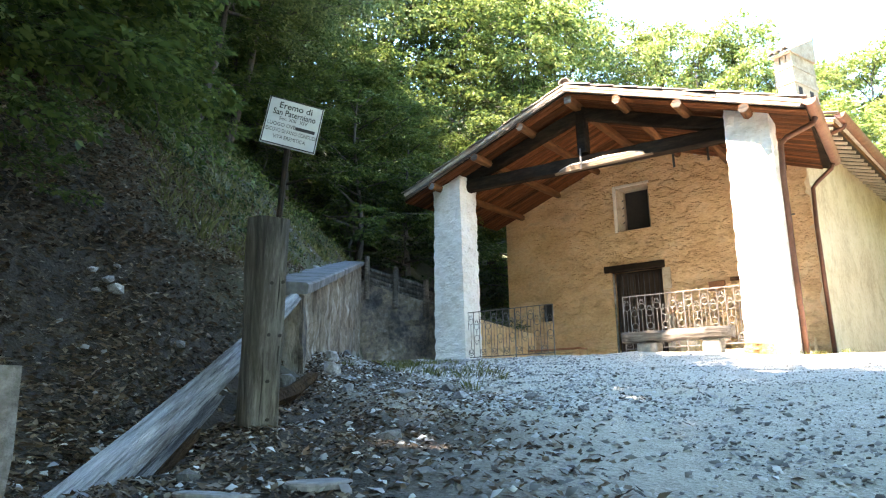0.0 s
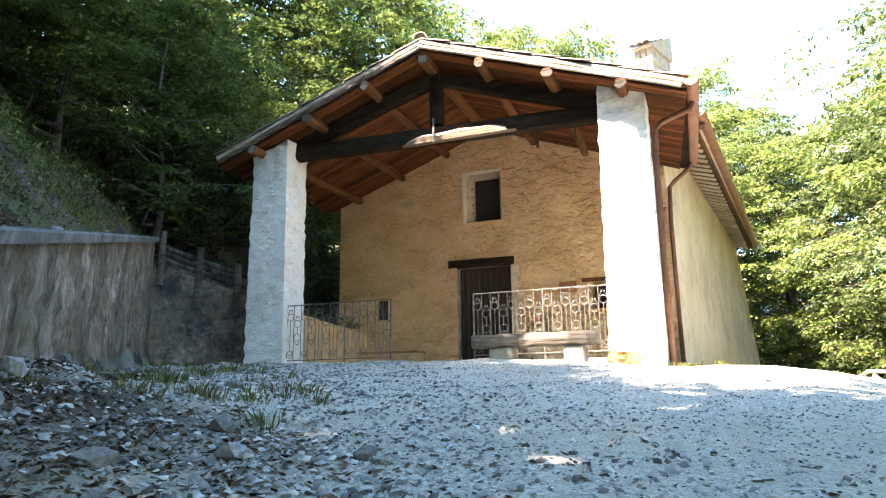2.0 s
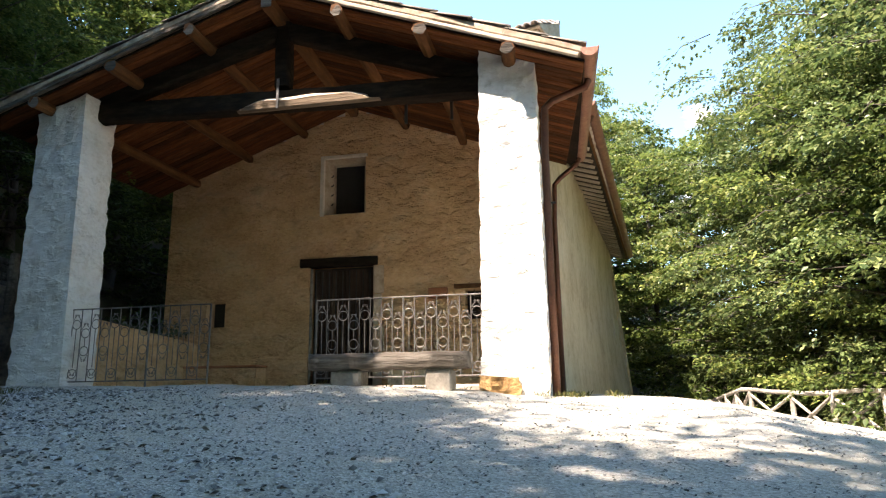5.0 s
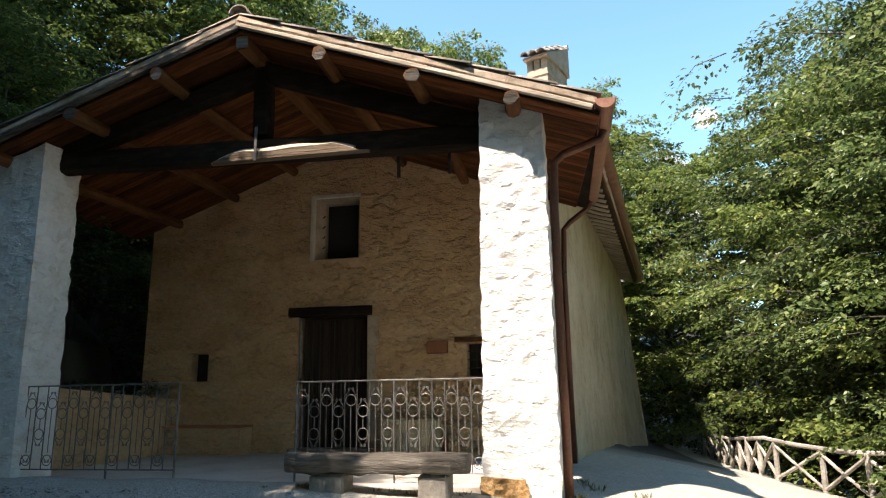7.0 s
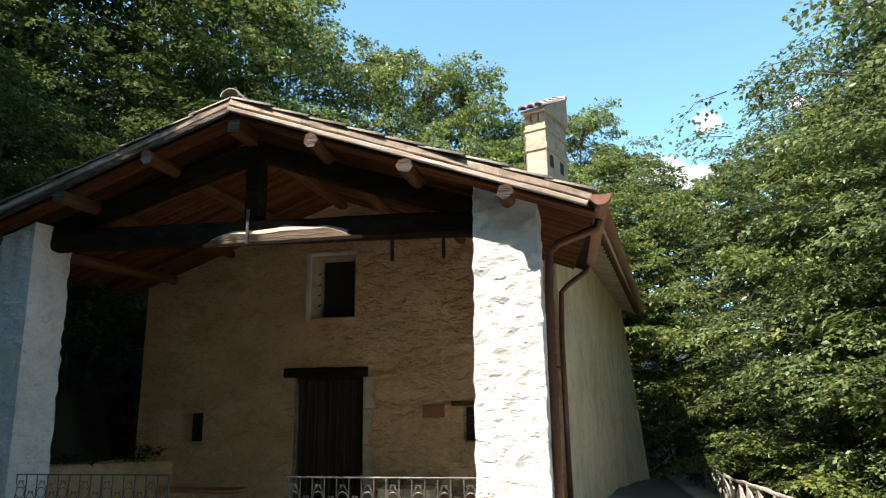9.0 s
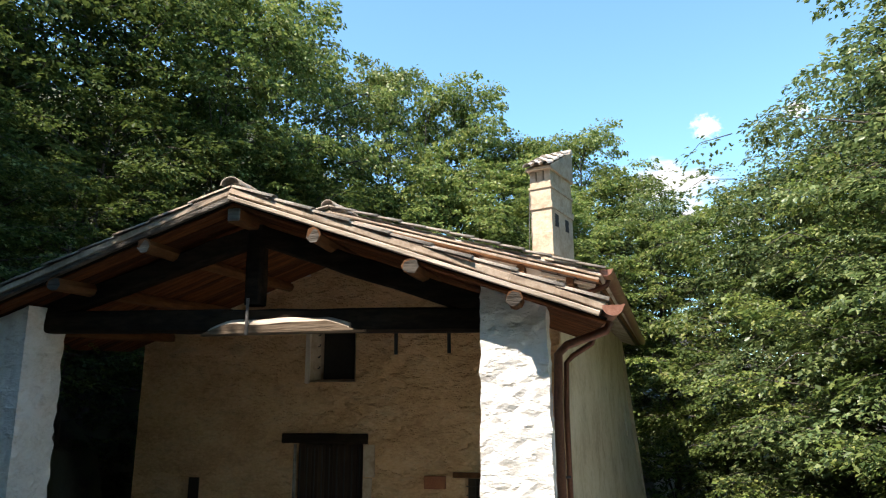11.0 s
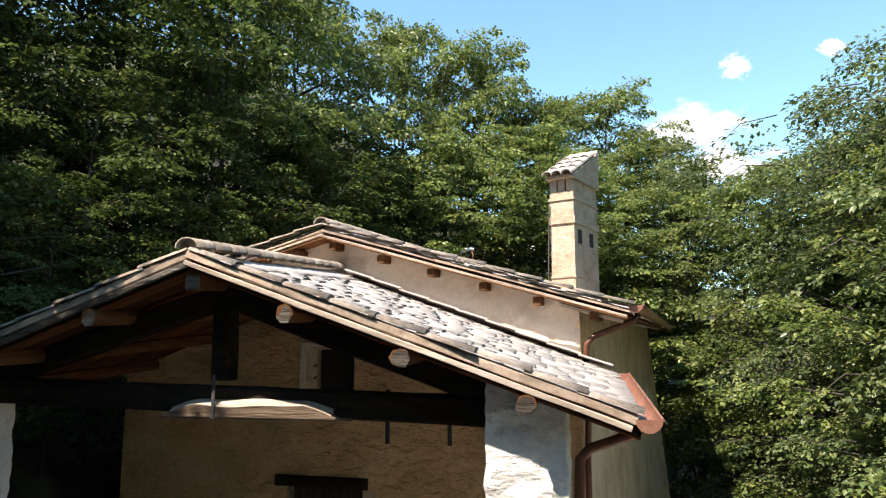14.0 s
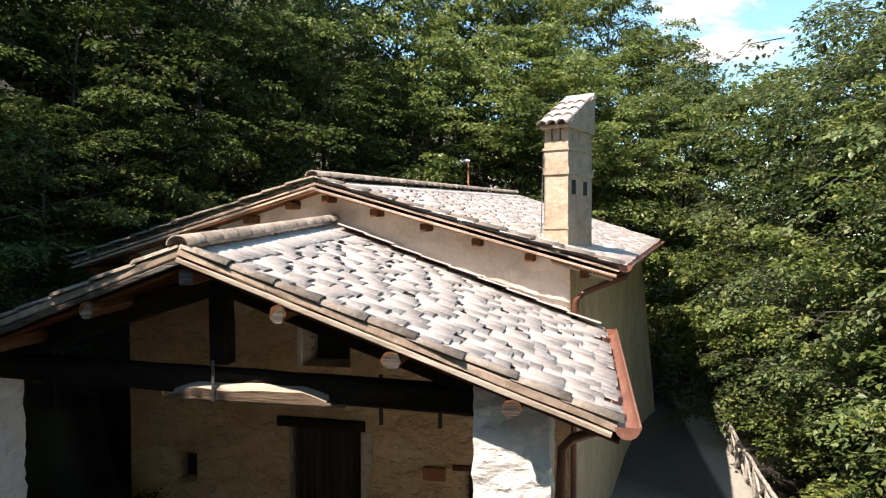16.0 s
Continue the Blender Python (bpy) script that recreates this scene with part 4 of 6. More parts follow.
# purlins, with sawn ends showing at the front
for roof, ss in ((PORTICO_R, (0.268, 0.54, 0.803)), (PORTICO_L, (0.275, 0.55, 0.83))):
    for s in ss:
        p0, p1 = on_roof(roof, s, -0.018, -0.215)[0], on_roof(roof, s, 1.0, -0.235)[0]
        bm = bmesh.new()
        mids = [p0.lerp(p1, k / 6) + Vector((0.012 * math.sin(k * 2 + s * 9), 0, 0.01 * math.cos(k + s))) for k in range(7)]
        tube(bm, mids, [0.080 + 0.005 * math.sin(k * 1.7) for k in range(7)], 8, 0.22, s * 10)
        pur = part("purlin", bm, BROWN_WOOD, chapel, "round brown purlin with a pale sawn end")
        bm = bmesh.new()
        tube(bm, [p0 + Vector((0, -0.003, 0)), p0 + Vector((0, 0.004, 0))], 0.076, 7, 0.3, s * 10)
        part("sawn_end", bm, BENCH_WOOD, pur, "cracked bleached end grain")
bm = bmesh.new()
rp0, rp1 = Vector((1.13, -4.12, 4.60)), Vector((0.93, 0.0, 4.90))
beam(bm, rp0, rp1, 0.15, 0.16, wobble=0.01)
part("ridge_beam", bm, BROWN_WOOD, chapel)
bm = bmesh.new()
box(bm, (1.06, -4.128, 4.53), (1.2, -4.115, 4.67), 0.005)
part("ridge_end", bm, GREY_WOOD, chapel, "bleached end of the ridge beam")
# truss
YT = -3.52
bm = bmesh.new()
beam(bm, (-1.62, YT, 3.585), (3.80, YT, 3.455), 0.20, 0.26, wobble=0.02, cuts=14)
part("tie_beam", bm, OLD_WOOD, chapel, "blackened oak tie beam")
bm = bmesh.new()
def plank_top(x):
    return 3.525 - 0.11 * max(0.0, (0.98 - x) / 0.40) ** 1.3 - 0.14 * max(0.0, (x - 2.06) / 0.42) + 0.008 * math.sin(9 * x)


def plank_crease(x):
    return max(3.372, plank_top(x) - 0.050 - 0.012 * math.sin(5 * x + 1))


SPLICE_WOOD = surface("grey_brown_cleft_oak", [(0.035, 0.024, 0.015), (0.125, 0.090, 0.060), (0.26, 0.205, 0.15)], 3.0, 30, 0.85, 1.0, 24, stretch=(0.08, 1, 1), stains=((0.03, 0.02, 0.014), 4.0, 0.7), distance=0.03, spec=0.2)
xs_ = [0.58 + 1.90 * k / 22 for k in range(23)]
skin(bm, [[bm.verts.new(p) for p in ((x, YT - 0.150, 3.352), (x, YT - 0.105, 3.352), (x, YT - 0.105, plank_crease(x) + 0.006), (x, YT - 0.168, plank_crease(x)), (x, YT - 0.172, 3.372))] for x in xs_])
body = part("splice_plank", bm, SPLICE_WOOD, chapel, "weathered split plank fixed along the tie beam")
# paler wood paints the sunlight on the plank's upper face
bm = bmesh.new()
skin(bm, [[bm.verts.new(p) for p in ((x, YT - 0.166, plank_crease(x) + 0.002), (x, YT - 0.09, plank_crease(x) + 0.004), (x, YT - 0.09, plank_top(x) + 0.010), (x, YT - 0.120, plank_top(x)))] for x in xs_[1:-2]])
part("split_face", bm, PALE_WOOD, body, "upper split face, coloured pale for the sun on it")
bm = bmesh.new()
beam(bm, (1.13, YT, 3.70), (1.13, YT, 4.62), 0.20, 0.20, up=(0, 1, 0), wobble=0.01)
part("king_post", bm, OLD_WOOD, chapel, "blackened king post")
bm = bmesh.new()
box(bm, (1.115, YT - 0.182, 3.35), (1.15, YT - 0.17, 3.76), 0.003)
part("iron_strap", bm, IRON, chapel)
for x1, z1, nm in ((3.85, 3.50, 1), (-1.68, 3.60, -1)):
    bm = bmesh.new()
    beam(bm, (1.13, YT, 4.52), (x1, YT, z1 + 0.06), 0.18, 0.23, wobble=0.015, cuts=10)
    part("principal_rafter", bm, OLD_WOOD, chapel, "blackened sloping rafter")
for x in (2.74, 3.33):
    bm = bmesh.new()
    beam(bm, (x, YT + 0.16, 3.62), (x, YT + 0.16, 3.13), 0.035, 0.035, up=(0, 1, 0))
    part("iron_hanger", bm, BLACK_IRON, chapel)
# pillars
bm = bmesh.new()
rough_block(bm, [(3.68, -3.86, -0.5), (4.41, -3.86, -0.5), (4.42, -3.28, -0.5), (3.68, -3.28, -0.5)], [(3.75, -3.86, 3.80), (4.40, -3.86, 3.56), (4.40, -3.28, 3.58), (3.75, -3.28, 3.82)], 0.075, 0.028, 7.0, 2)
pillar = part("pillar", bm, LIMEWASH, chapel, "whitewashed rubble pillar")
bm = bmesh.new()
rough_block(bm, [(3.65, -3.91, -0.5), (4.15, -3.91, -0.5), (4.15, -3.80, -0.5), (3.65, -3.80, -0.5)], [(3.67, -3.90, -0.05), (4.08, -3.895, -0.08), (4.08, -3.80, -0.08), (3.67, -3.80, -0.05)], 0.05, 0.05, 9, 3)
part("exposed_footing", bm, FOOTING, chapel, "bare yellow stone where the plaster has come off")
bm = bmesh.new()
rough_block(bm, [(-2.20, -3.88, -0.5), (-1.44, -3.88, -0.5), (-1.44, -3.28, -0.5), (-2.20, -3.28, -0.5)], [(-2.17, -3.88, 3.50), (-1.50, -3.88, 3.74), (-1.50, -3.28, 3.76), (-2.17, -3.28, 3.52)], 0.075, 0.028, 7.0, 8)
part("pillar", bm, LIMEWASH, chapel, "whitewashed rubble pillar in the shade")
# parapet on the open side
bm = bmesh.new()
rough_block(bm, [(-2.25, -3.3, -0.5), (-1.85, -3.3, -0.5), (-1.95, 0.0, -0.5), (-2.35, 0.0, -0.5)], [(-2.25, -3.3, 0.92), (-1.85, -3.3, 0.90), (-1.95, 0.0, 0.72), (-2.35, 0.0, 0.76)], 0.16, 0.025, 4, 5)
part("parapet", bm, PLASTER, chapel, "low plastered parapet wall")
# porch floor
bm = bmesh.new()
box(bm, (-2.2, -3.83, -0.45), (4.36, 0.0, -0.135), 0.02)
porch = part("porch_floor", bm, PAVING, chapel, "worn stone porch floor")

# portico gutter and the downpipes
gutter(Vector((5.02, -4.20, 3.475)), Vector((4.96, -0.1, 3.67)), chapel, 0.10)
for pts, nm in (([(5.02, -3.55, 3.40), (4.98, -3.55, 3.31), (4.58, -3.55, 3.17), (4.49, -3.56, 3.08), (4.47, -3.58, 2.6), (4.465, -3.60, 1.2), (4.47, -3.60, -0.35)], 0.045), ([(5.22, 0.1, 4.47), (5.18, 0.08, 4.38), (4.62, -0.08, 4.16), (4.52, -0.11, 4.06), (4.50, -0.12, 3.7)], 0.042), ([(4.94, -0.35, 3.56), (4.90, -0.35, 3.46), (4.62, -0.16, 3.30), (4.52, -0.12, 3.2), (4.49, -0.10, 2.5), (4.49, -0.10, -0.4)], 0.042)):
    bm = bmesh.new()
    tube(bm, pts, nm, 10)
    smooth(part("downpipe", bm, COPPER, chapel, "brown copper downpipe"))
bm = bmesh.new()
tube(bm, [(4.47, -3.60, 1.9), (4.56, -3.58, 1.9)], 0.012, 6)
part("pipe_clip", bm, BLACK_IRON, chapel)

# ---- retaining walls ----
wdir = Vector((WALL_DIR.x, WALL_DIR.y, 0))
wout = Vector((WALL_DIR.y, -WALL_DIR.x, 0))
if wout.x < 0:
    wout = -wout
wlen = (WALL_C - WALL_N).length


def retaining_place(x, y, z):
    p = Vector((WALL_N.x, WALL_N.y, 0)) + wdir * x - wout * y
    return Vector((p.x, p.y, z))


ret = part("retaining_wall", wall_panel(0.0, wlen, -1.2, lambda x: wall_top(RUN_N + x) - 0.06, [], 0.32, retaining_place, step=0.075, rough=0.04, seed=11), CONCRETE, None)
for v in ret.data.vertices:
    u = Vector((v.co.x - WALL_N.x, v.co.y - WALL_N.y, 0)).dot(wdir)
    v.co += wout * min(1.0, max(0.0, u / 0.5)) * min(1.0, max(0.0, (wlen - u) / 0.4)) * (0.014 * noise.noise(Vector((u * 5.0, v.co.z * 1.2, 2))) + 0.010 * noise.noise(Vector((u * 13.0, v.co.z * 3.0, 8))) + 0.022 * noise.noise(Vector((u * 6, v.co.z * 7, 4))))
tagged(ret, "streaked concrete retaining wall holding back the hillside", "wall", kind="structure")
# the end's dark render paints the shade beneath the coping
bm = bmesh.new()
ec = [retaining_place(x, y, 0) for x, y in ((0.02, -0.03), (0.16, -0.03), (0.16, 0.36), (0.02, 0.36))]
rough_block(bm, [(p.x, p.y, -1.25) for p in ec], [(p.x, p.y, wall_top(RUN_N) - 0.07) for p in ec], 0.08, 0.022, 5, 4)
tagged(part("wall_end", bm, RUBBLE), "rough end of the retaining wall, coloured dark for shade", "wall", kind="structure")
bm = bmesh.new()
rings = []
for k in range(25):
    x = -0.05 + (wlen + 0.1) * k / 24
    z = wall_top(RUN_N + x)
    w = 0.012 * math.sin(k * 3.1)
    rings.append([bm.verts.new(retaining_place(x, y, z + dz)) for y, dz in ((-0.06 + w, -0.07), (-0.07 + w, 0.0), (-0.05, 0.015), (0.42, 0.03), (0.42, -0.1))])
skin(bm, rings)
tagged(part("wall_coping", bm, COPING), "grey stone coping on the retaining wall", "coping", kind="structure")
LOW_A, LOW_B = Vector((-3.9, -4.25)), Vector((-1.9, -2.2))
ldir = (LOW_B - LOW_A).normalized()
lout = Vector((ldir.y, -ldir.x))


def low_place(x, y, z):
    p = LOW_A + ldir * x - lout * y
    return Vector((p.x, p.y, z))


def low_top(x):
    return 1.72 - 0.30 * x


low = part("lower_retaining_wall", wall_panel(0.0, (LOW_B - LOW_A).length, -0.8, low_top, [], 0.3, low_place, step=0.12, rough=0.07, seed=21), RUBBLE, None)
tagged(low, "rough lower retaining wall beside the portico", "wall", kind="structure")
# log revetment above the lower wall
rev = thing("log_revetment", (-3.2, -3.5, 1.5), "low fence of horizontal round logs between stakes above the wall", "fence")
for k, x in enumerate((0.12, 0.75, 1.42, 2.2)):
    bm = bmesh.new()
    p = low_place(x, 0.0, low_top(x))
    tube(bm, [p + Vector((0, 0, -0.35)), p + Vector((0.01, 0, 0.1)), p + Vector((0.0, 0.01, 0.60 - 0.06 * k))], [0.065, 0.062, 0.058], 8, 0.12, k)
    part("stake", bm, BENCH_WOOD, rev)
for k in range(4):
    bm = bmesh.new()
    pts = [low_place(x, 0.14, low_top(x) + 0.03 + 0.105 * k + 0.012 * math.sin(x * 5 + k)) for x in (0.0, 0.6, 1.2, 1.8, 2.5)]
    tube(bm, pts, 0.052, 8, 0.12, k * 3)
    part("log_rail", bm, POST_WOOD, rev)

# ---- timber post, sign and logs at the wayside ----
stump = thing("timber_post", (3.28, -12.79, -1.0), "cracked square timber post with bolt holes, standing in leaf litter", "post")
bm = bmesh.new()
beam(bm, (3.215, -12.745, -1.25), (3.345, -12.815, 0.085), 0.165, 0.165, up=(0.97, -0.24, 0), wobble=0.02, cuts=10)
post = part("post_body", bm, POST_WOOD, stump)
pn, pt_ = Vector((0.97, -0.24, 0)).normalized(), Vector((0.24, 0.97, 0)).normalized()
# near-black pegs and strips paint the shade in bolt holes and cracks
for dx, z in ((-0.01, -0.25), (0.05, -0.24), (-0.01, -0.50), (0.05, -0.50), (0.0, -0.72), (0.01, -0.9)):
    c = Vector((3.215, -12.745, z)).lerp(Vector((3.345, -12.815, z)), (z + 1.25) / 1.335) + pn * 0.082 + pt_ * dx
    bm = bmesh.new()
    tube(bm, [c, c + pn * 0.012], 0.009, 6)
    part("bolt_hole", bm, DARK, post)
for dx, z0, z1, w in ((0.028, -0.42, 0.075, 0.006), (-0.03, -0.9, -0.3, 0.004), (0.05, -0.95, -0.55, 0.004)):
    c0, c1 = [Vector((3.215, -12.745, z)).lerp(Vector((3.345, -12.815, z)), (z + 1.25) / 1.335) + pn * 0.083 + pt_ * dx for z in (z0, z1)]
    bm = bmesh.new()
    tube(bm, [c0, c0.lerp(c1, 0.3) + pt_ * 0.006, c0.lerp(c1, 0.7) - pt_ * 0.005, c1], [0.001, w, w * 0.8, w * 1.3], 5)
    part("crack", bm, DARK, post, "dark drying crack")

sign = thing("wayside_sign", (2.72, -12.26, -0.6), "white enamel sign with black lettering, leaning on a metal pole", "sign")
bm = bmesh.new()
tube(bm, [(2.50, -12.17, -0.75), (2.665, -12.175, 0.36), (2.735, -12.175, 0.92)], 0.02, 8)
part("pole", bm, RUSTY, sign, "rusty brown metal pole")
su, sn = Vector((0.62, 0.785, 0)).normalized(), Vector((0.785, -0.62, 0.0)).normalized()
sm = Matrix((su, Vector((0, 0, 1)), sn)).transposed().to_4x4()
sm.translation = Vector((2.765, -12.18, 0.945)) + sn * 0.03
sm = sm @ pose(0, 0, 0, 0, 0, -10.5)
bm = bmesh.new()
box(bm, (-0.178, -0.166, -0.008), (0.178, 0.166, 0.008), 0.006, sm)
plate = part("sign_plate", bm, SIGN_WHITE, sign)
bm = bmesh.new()
for lo_, hi_ in (((-0.174, 0.154), (0.174, 0.162)), ((-0.174, -0.162), (0.174, -0.154)), ((-0.174, -0.154), (-0.167, 0.154)), ((0.167, -0.154), (0.174, 0.154))):
    box(bm, (*lo_, 0.0085), (*hi_, 0.0105), 0, sm)
part("sign_border", bm, SIGN_BLACK, plate)


def lettering(text, x, y, size, stretch=1.0, bold=0.0):
    cu = bpy.data.curves.new("lettering", "FONT")
    cu.body, cu.size, cu.align_x, cu.align_y = text, size, "CENTER", "CENTER"
    cu.offset, cu.extrude, cu.resolution_u = bold, 0.0004, 4
    ob = new("lettering", cu)
    dg = bpy.context.evaluated_depsgraph_get()
    me = bpy.data.meshes.new_from_object(ob.evaluated_get(dg))
    bpy.data.objects.remove(ob)
    me.materials.clear()
    put("lettering", me, SIGN_BLACK, plate, m=sm @ pose(x, y, 0.0102) @ Matrix.Diagonal((stretch, 1, 1, 1)))


lettering("Eremo di", 0.0, 0.112, 0.062, 0.95, 0.0007)
lettering("San Paterniano", 0.0, 0.062, 0.058, 0.80, 0.0007)
lettering("Sec. XIII  XIV", 0.0, 0.022, 0.034, 1.0)
lettering("LUOGO OVE", -0.068, -0.022, 0.037, 0.85)
lettering("VESCOVO DI FANO CONDUSSE", 0.0, -0.064, 0.037, 0.66)
lettering("VITA EREMITICA", 0.0, -0.108, 0.037, 0.78)
bm = bmesh.new()
box(bm, (0.022, -0.034, 0.0088), (0.150, -0.012, 0.0105), 0, sm)
part("blank_line", bm, SIGN_BLACK, plate)

# split grey log propped across the foot of the slope, and darker logs behind it
def split_timber(name, a, b, radii, seed, material, parent, label="", flat=0.75):
    """A cleft log from a to b with long grooves, built along its own length."""
    a, b = Vector(a), Vector(b)
    length = (b - a).length
    bm, sides, n = bmesh.new(), 54, 20
    rings = []
    for k in range(n + 1):
        f = k / n
        r = radii[0] + (radii[1] - radii[0]) * f
        ring = []
        for i in range(sides):
            w = 2 * math.pi * i / sides
            groove = 0.30 * noise.noise(Vector((math.cos(w) * 3.2 + seed, math.sin(w) * 3.2, f * 0.9))) + 0.38 * noise.noise(Vector((math.cos(w) * 9 + seed, math.sin(w) * 9, f * 2.5)))
            q = r * (1 + groove) * (0.93 if k in (0, n) else 1.0)
            ring.append(bm.verts.new((f * length + (0.05 * noise.noise(Vector((w * 2, seed, k))) if k in (0, n) else 0), math.cos(w) * q, math.sin(w) * q * flat + 0.02 * math.sin(f * 3 + seed))))
        rings.append(ring)
    skin(bm, rings)
    me = bpy.data.meshes.new(name)
    bm.to_mesh(me)
    bm.free()
    d = (b - a).normalized()
    side = Vector((0, 0, 1)).cross(d).normalized()
    m = Matrix((d, side, d.cross(side))).transposed().to_4x4()
    m.translation = a
    return put(name, me, material, parent, label, m=m)


log = thing("split_log", (3.3, -12.9, -0.7), "long bleached split log leaning down the bank behind the post", "log")
la, lb = Vector((4.02, -14.32, -1.34)), Vector((2.40, -11.78, -0.11))
split_timber("log_body", la, lb, (0.085, 0.046), 3.3, LOG_WOOD, log)
split_timber("split_half", la + Vector((0.06, 0.0, -0.11)), la.lerp(lb, 0.53) + Vector((0.05, -0.01, -0.085)), (0.07, 0.035), 8.1, LOG_WOOD, log, "paler split half of the log")
split_timber("rotten_underside", la + Vector((0.07, 0.01, -0.19)), la.lerp(lb, 0.44) + Vector((0.05, 0.0, -0.15)), (0.075, 0.05), 5.2, ROTTEN, log, "crumbling brown underside")
for nm, xy, r, mt in (("fallen_log", [(3.02, -12.52), (2.80, -12.15), (2.58, -11.78)], 0.05, ROTTEN),):
    p = [(x, y, land(x, y) + r * 0.9) for x, y in xy]
    bm = bmesh.new()
    tube(bm, p, [r, r * 0.95, r * 0.8], 9, 0.5, p[0][0])
    tagged(part(nm, bm, mt), "dark rotting log lying in the leaf litter", "log")
bm = bmesh.new()
tube(bm, [(3.72, -14.12, -1.3), (3.74, -14.09, -0.95), (3.74, -14.09, -0.70)], [0.045, 0.042, 0.04], 8, 0.15, 2)
tagged(part("short_stake", bm, GREY_WOOD), "short grey wooden stake beside the path", "stake")

def flat_stone(x, y, sx, sy, thick, turn, seed, label):
    bm = bmesh.new()
    n = 9
    rng = random.Random(seed)
    radii = [rng.uniform(0.75, 1.1) for _ in range(n)]
    rings = []
    for h, k in ((-0.3, 0.95), (0.5, 1.0), (0.85, 0.97), (1.0, 0.88)):
        rings.append([bm.verts.new((math.cos(6.283 * i / n) * radii[i] * sx * k, math.sin(6.283 * i / n) * radii[i] * sy * k, h * thick)) for i in range(n)])
    skin(bm, rings)
    ob = part("flat_stone", bm, STONE)
    ob.matrix_basis = pose(x, y, land(x, y), rng.uniform(-5, 5), rng.uniform(-5, 5), turn)
    return tagged(ob, label, "stone")


flat_stone(4.20, -13.66, 0.16, 0.09, 0.016, 35, 1, "flat bluish slab lying beside the path")
flat_stone(4.40, -13.46, 0.10, 0.07, 0.018, 60, 2, "flat grey slab half sunk in leaves")

# ---- wrought iron railings ----
def railing(x0, x1, y, z0, z1, label, flip=False):
    r = thing("railing", ((x0 + x1) / 2, y, z0), label, "railing", "porch railings")
    for z, rad in ((z1, 0.0085), (z0 + 0.05, 0.008)):
        bm = bmesh.new()
        tube(bm, [(x0, y, z), (x1, y, z)], rad, 6)
        part("rail", bm, IRON, r)
    n = int(round((x1 - x0) / 0.13))
    step = (x1 - x0) / n
    for k in range(n + 1):
        x = x0 + step * k
        big = k in (0, n) or k % 8 == 0
        bm = bmesh.new()
        tube(bm, [(x, y, z0 - (0.12 if big else -0.05)), (x, y, z1)], 0.012 if big else 0.0062, 6)
        part("post" if big else "bar", bm, IRON, r)
    R = step * 0.42
    for k in range(n):
        x, up = x0 + step * (k + 0.5), (k % 2 == 0)
        zc = z1 - (0.19 if up else 0.30)
        for c in ([zc] if up else [zc, zc - 0.22]):
            bm = bmesh.new()
            tube(bm, [(x + R * math.cos(a), y, c + R * math.sin(a)) for a in np.linspace(0, 2 * math.pi, 15)], 0.0052, 5, closed=False)
            part("ring", bm, IRON, r)
        bm = bmesh.new()
        low_z = z0 + 0.06
        if up:
            tube(bm, [(x, y, zc - R), (x, y, low_z + 0.16)], 0.005, 5)
        else:
            tube(bm, [(x, y, zc - R), (x, y, zc - 0.22 + R)], 0.005, 5)
        part("spindle", bm, IRON, r)
        base = (low_z + 0.13) if up else (zc - 0.22 - R)
        for top_z, sgn in ((zc + R, 1), (base, -1)):
            for side in (-1, 1):
                bm = bmesh.new()
                pts_ = [(x + side * R * 0.95, y, top_z - sgn * 0.01)]
                for a in np.linspace(0, 1, 5)[1:]:
                    pts_.append((x + side * R * (0.95 - 0.75 * a), y, top_z + sgn * 0.055 * a))
                for a in np.linspace(0, 4.6, 8)[1:]:
                    pts_.append((x + side * (0.012 + 0.013 * math.cos(math.pi - a) + 0.004), y, top_z + sgn * (0.055 + 0.013 * math.sin(a))))
                tube(bm, pts_, 0.0042, 5)
                part("scroll", bm, IRON, r)
        if up:
            bm = bmesh.new()
            tube(bm, [(x + R * math.cos(a), y, low_z + 0.085 + R * math.sin(a)) for a in np.linspace(0, 2 * math.pi, 13)], 0.005, 5, closed=False)
            part("ring", bm, IRON, r)
    return r


railing(-1.47, 0.41, -3.74, -0.07, 0.87, "shaded grey wrought iron railing with rings and scrolls")
railing(1.755, 3.70, -3.74, -0.09, 0.855, "sunlit grey wrought iron railing with rings and scrolls")

# ---- bench before the railing, ledge and blocks under the portico ----
bench = thing("log_bench", (2.8, -4.25, -0.2), "bench of a split log on two square stone blocks", "bench")
bm = bmesh.new()
rings = []
for k in range(13):
    f = k / 12
    x = 1.93 + 1.69 * f
    w = 0.19 + 0.008 * math.sin(k * 1.3)
    t = 0.180 + 0.006 * math.cos(k * 1.9)
    h = 0.012 + 0.016 * math.sin(k * 2.3)
    end = 0.75 if k in (0, 12) else 1.0
    rings.append([bm.verts.new((x, -4.25 + yy * w * end, zz)) for yy, zz in ((-1.03 + h, t - 0.085), (-1.0, t - 0.035), (-0.84 + h, t + h * 0.4), (-0.3, t + 0.012), (0.4, t + 0.01), (0.95, t), (1.0, t - 0.07), (0.6, t - 0.16), (0.0, t - 0.180 + h), (-0.6, t - 0.175 + h), (-0.92 - h, t - 0.145))])
skin(bm, rings)
part("seat", bm, BENCH_WOOD, bench, "worn bleached split log")
for x0, x1 in ((2.17, 2.50), (3.18, 3.45)):
    bm = bmesh.new()
    box(bm, (x0, -4.39, -0.36), (x1, -4.10, 0.012), 0.02)
    part("foot", bm, BLOCK, bench, "square grey stone block")
bm = bmesh.new()
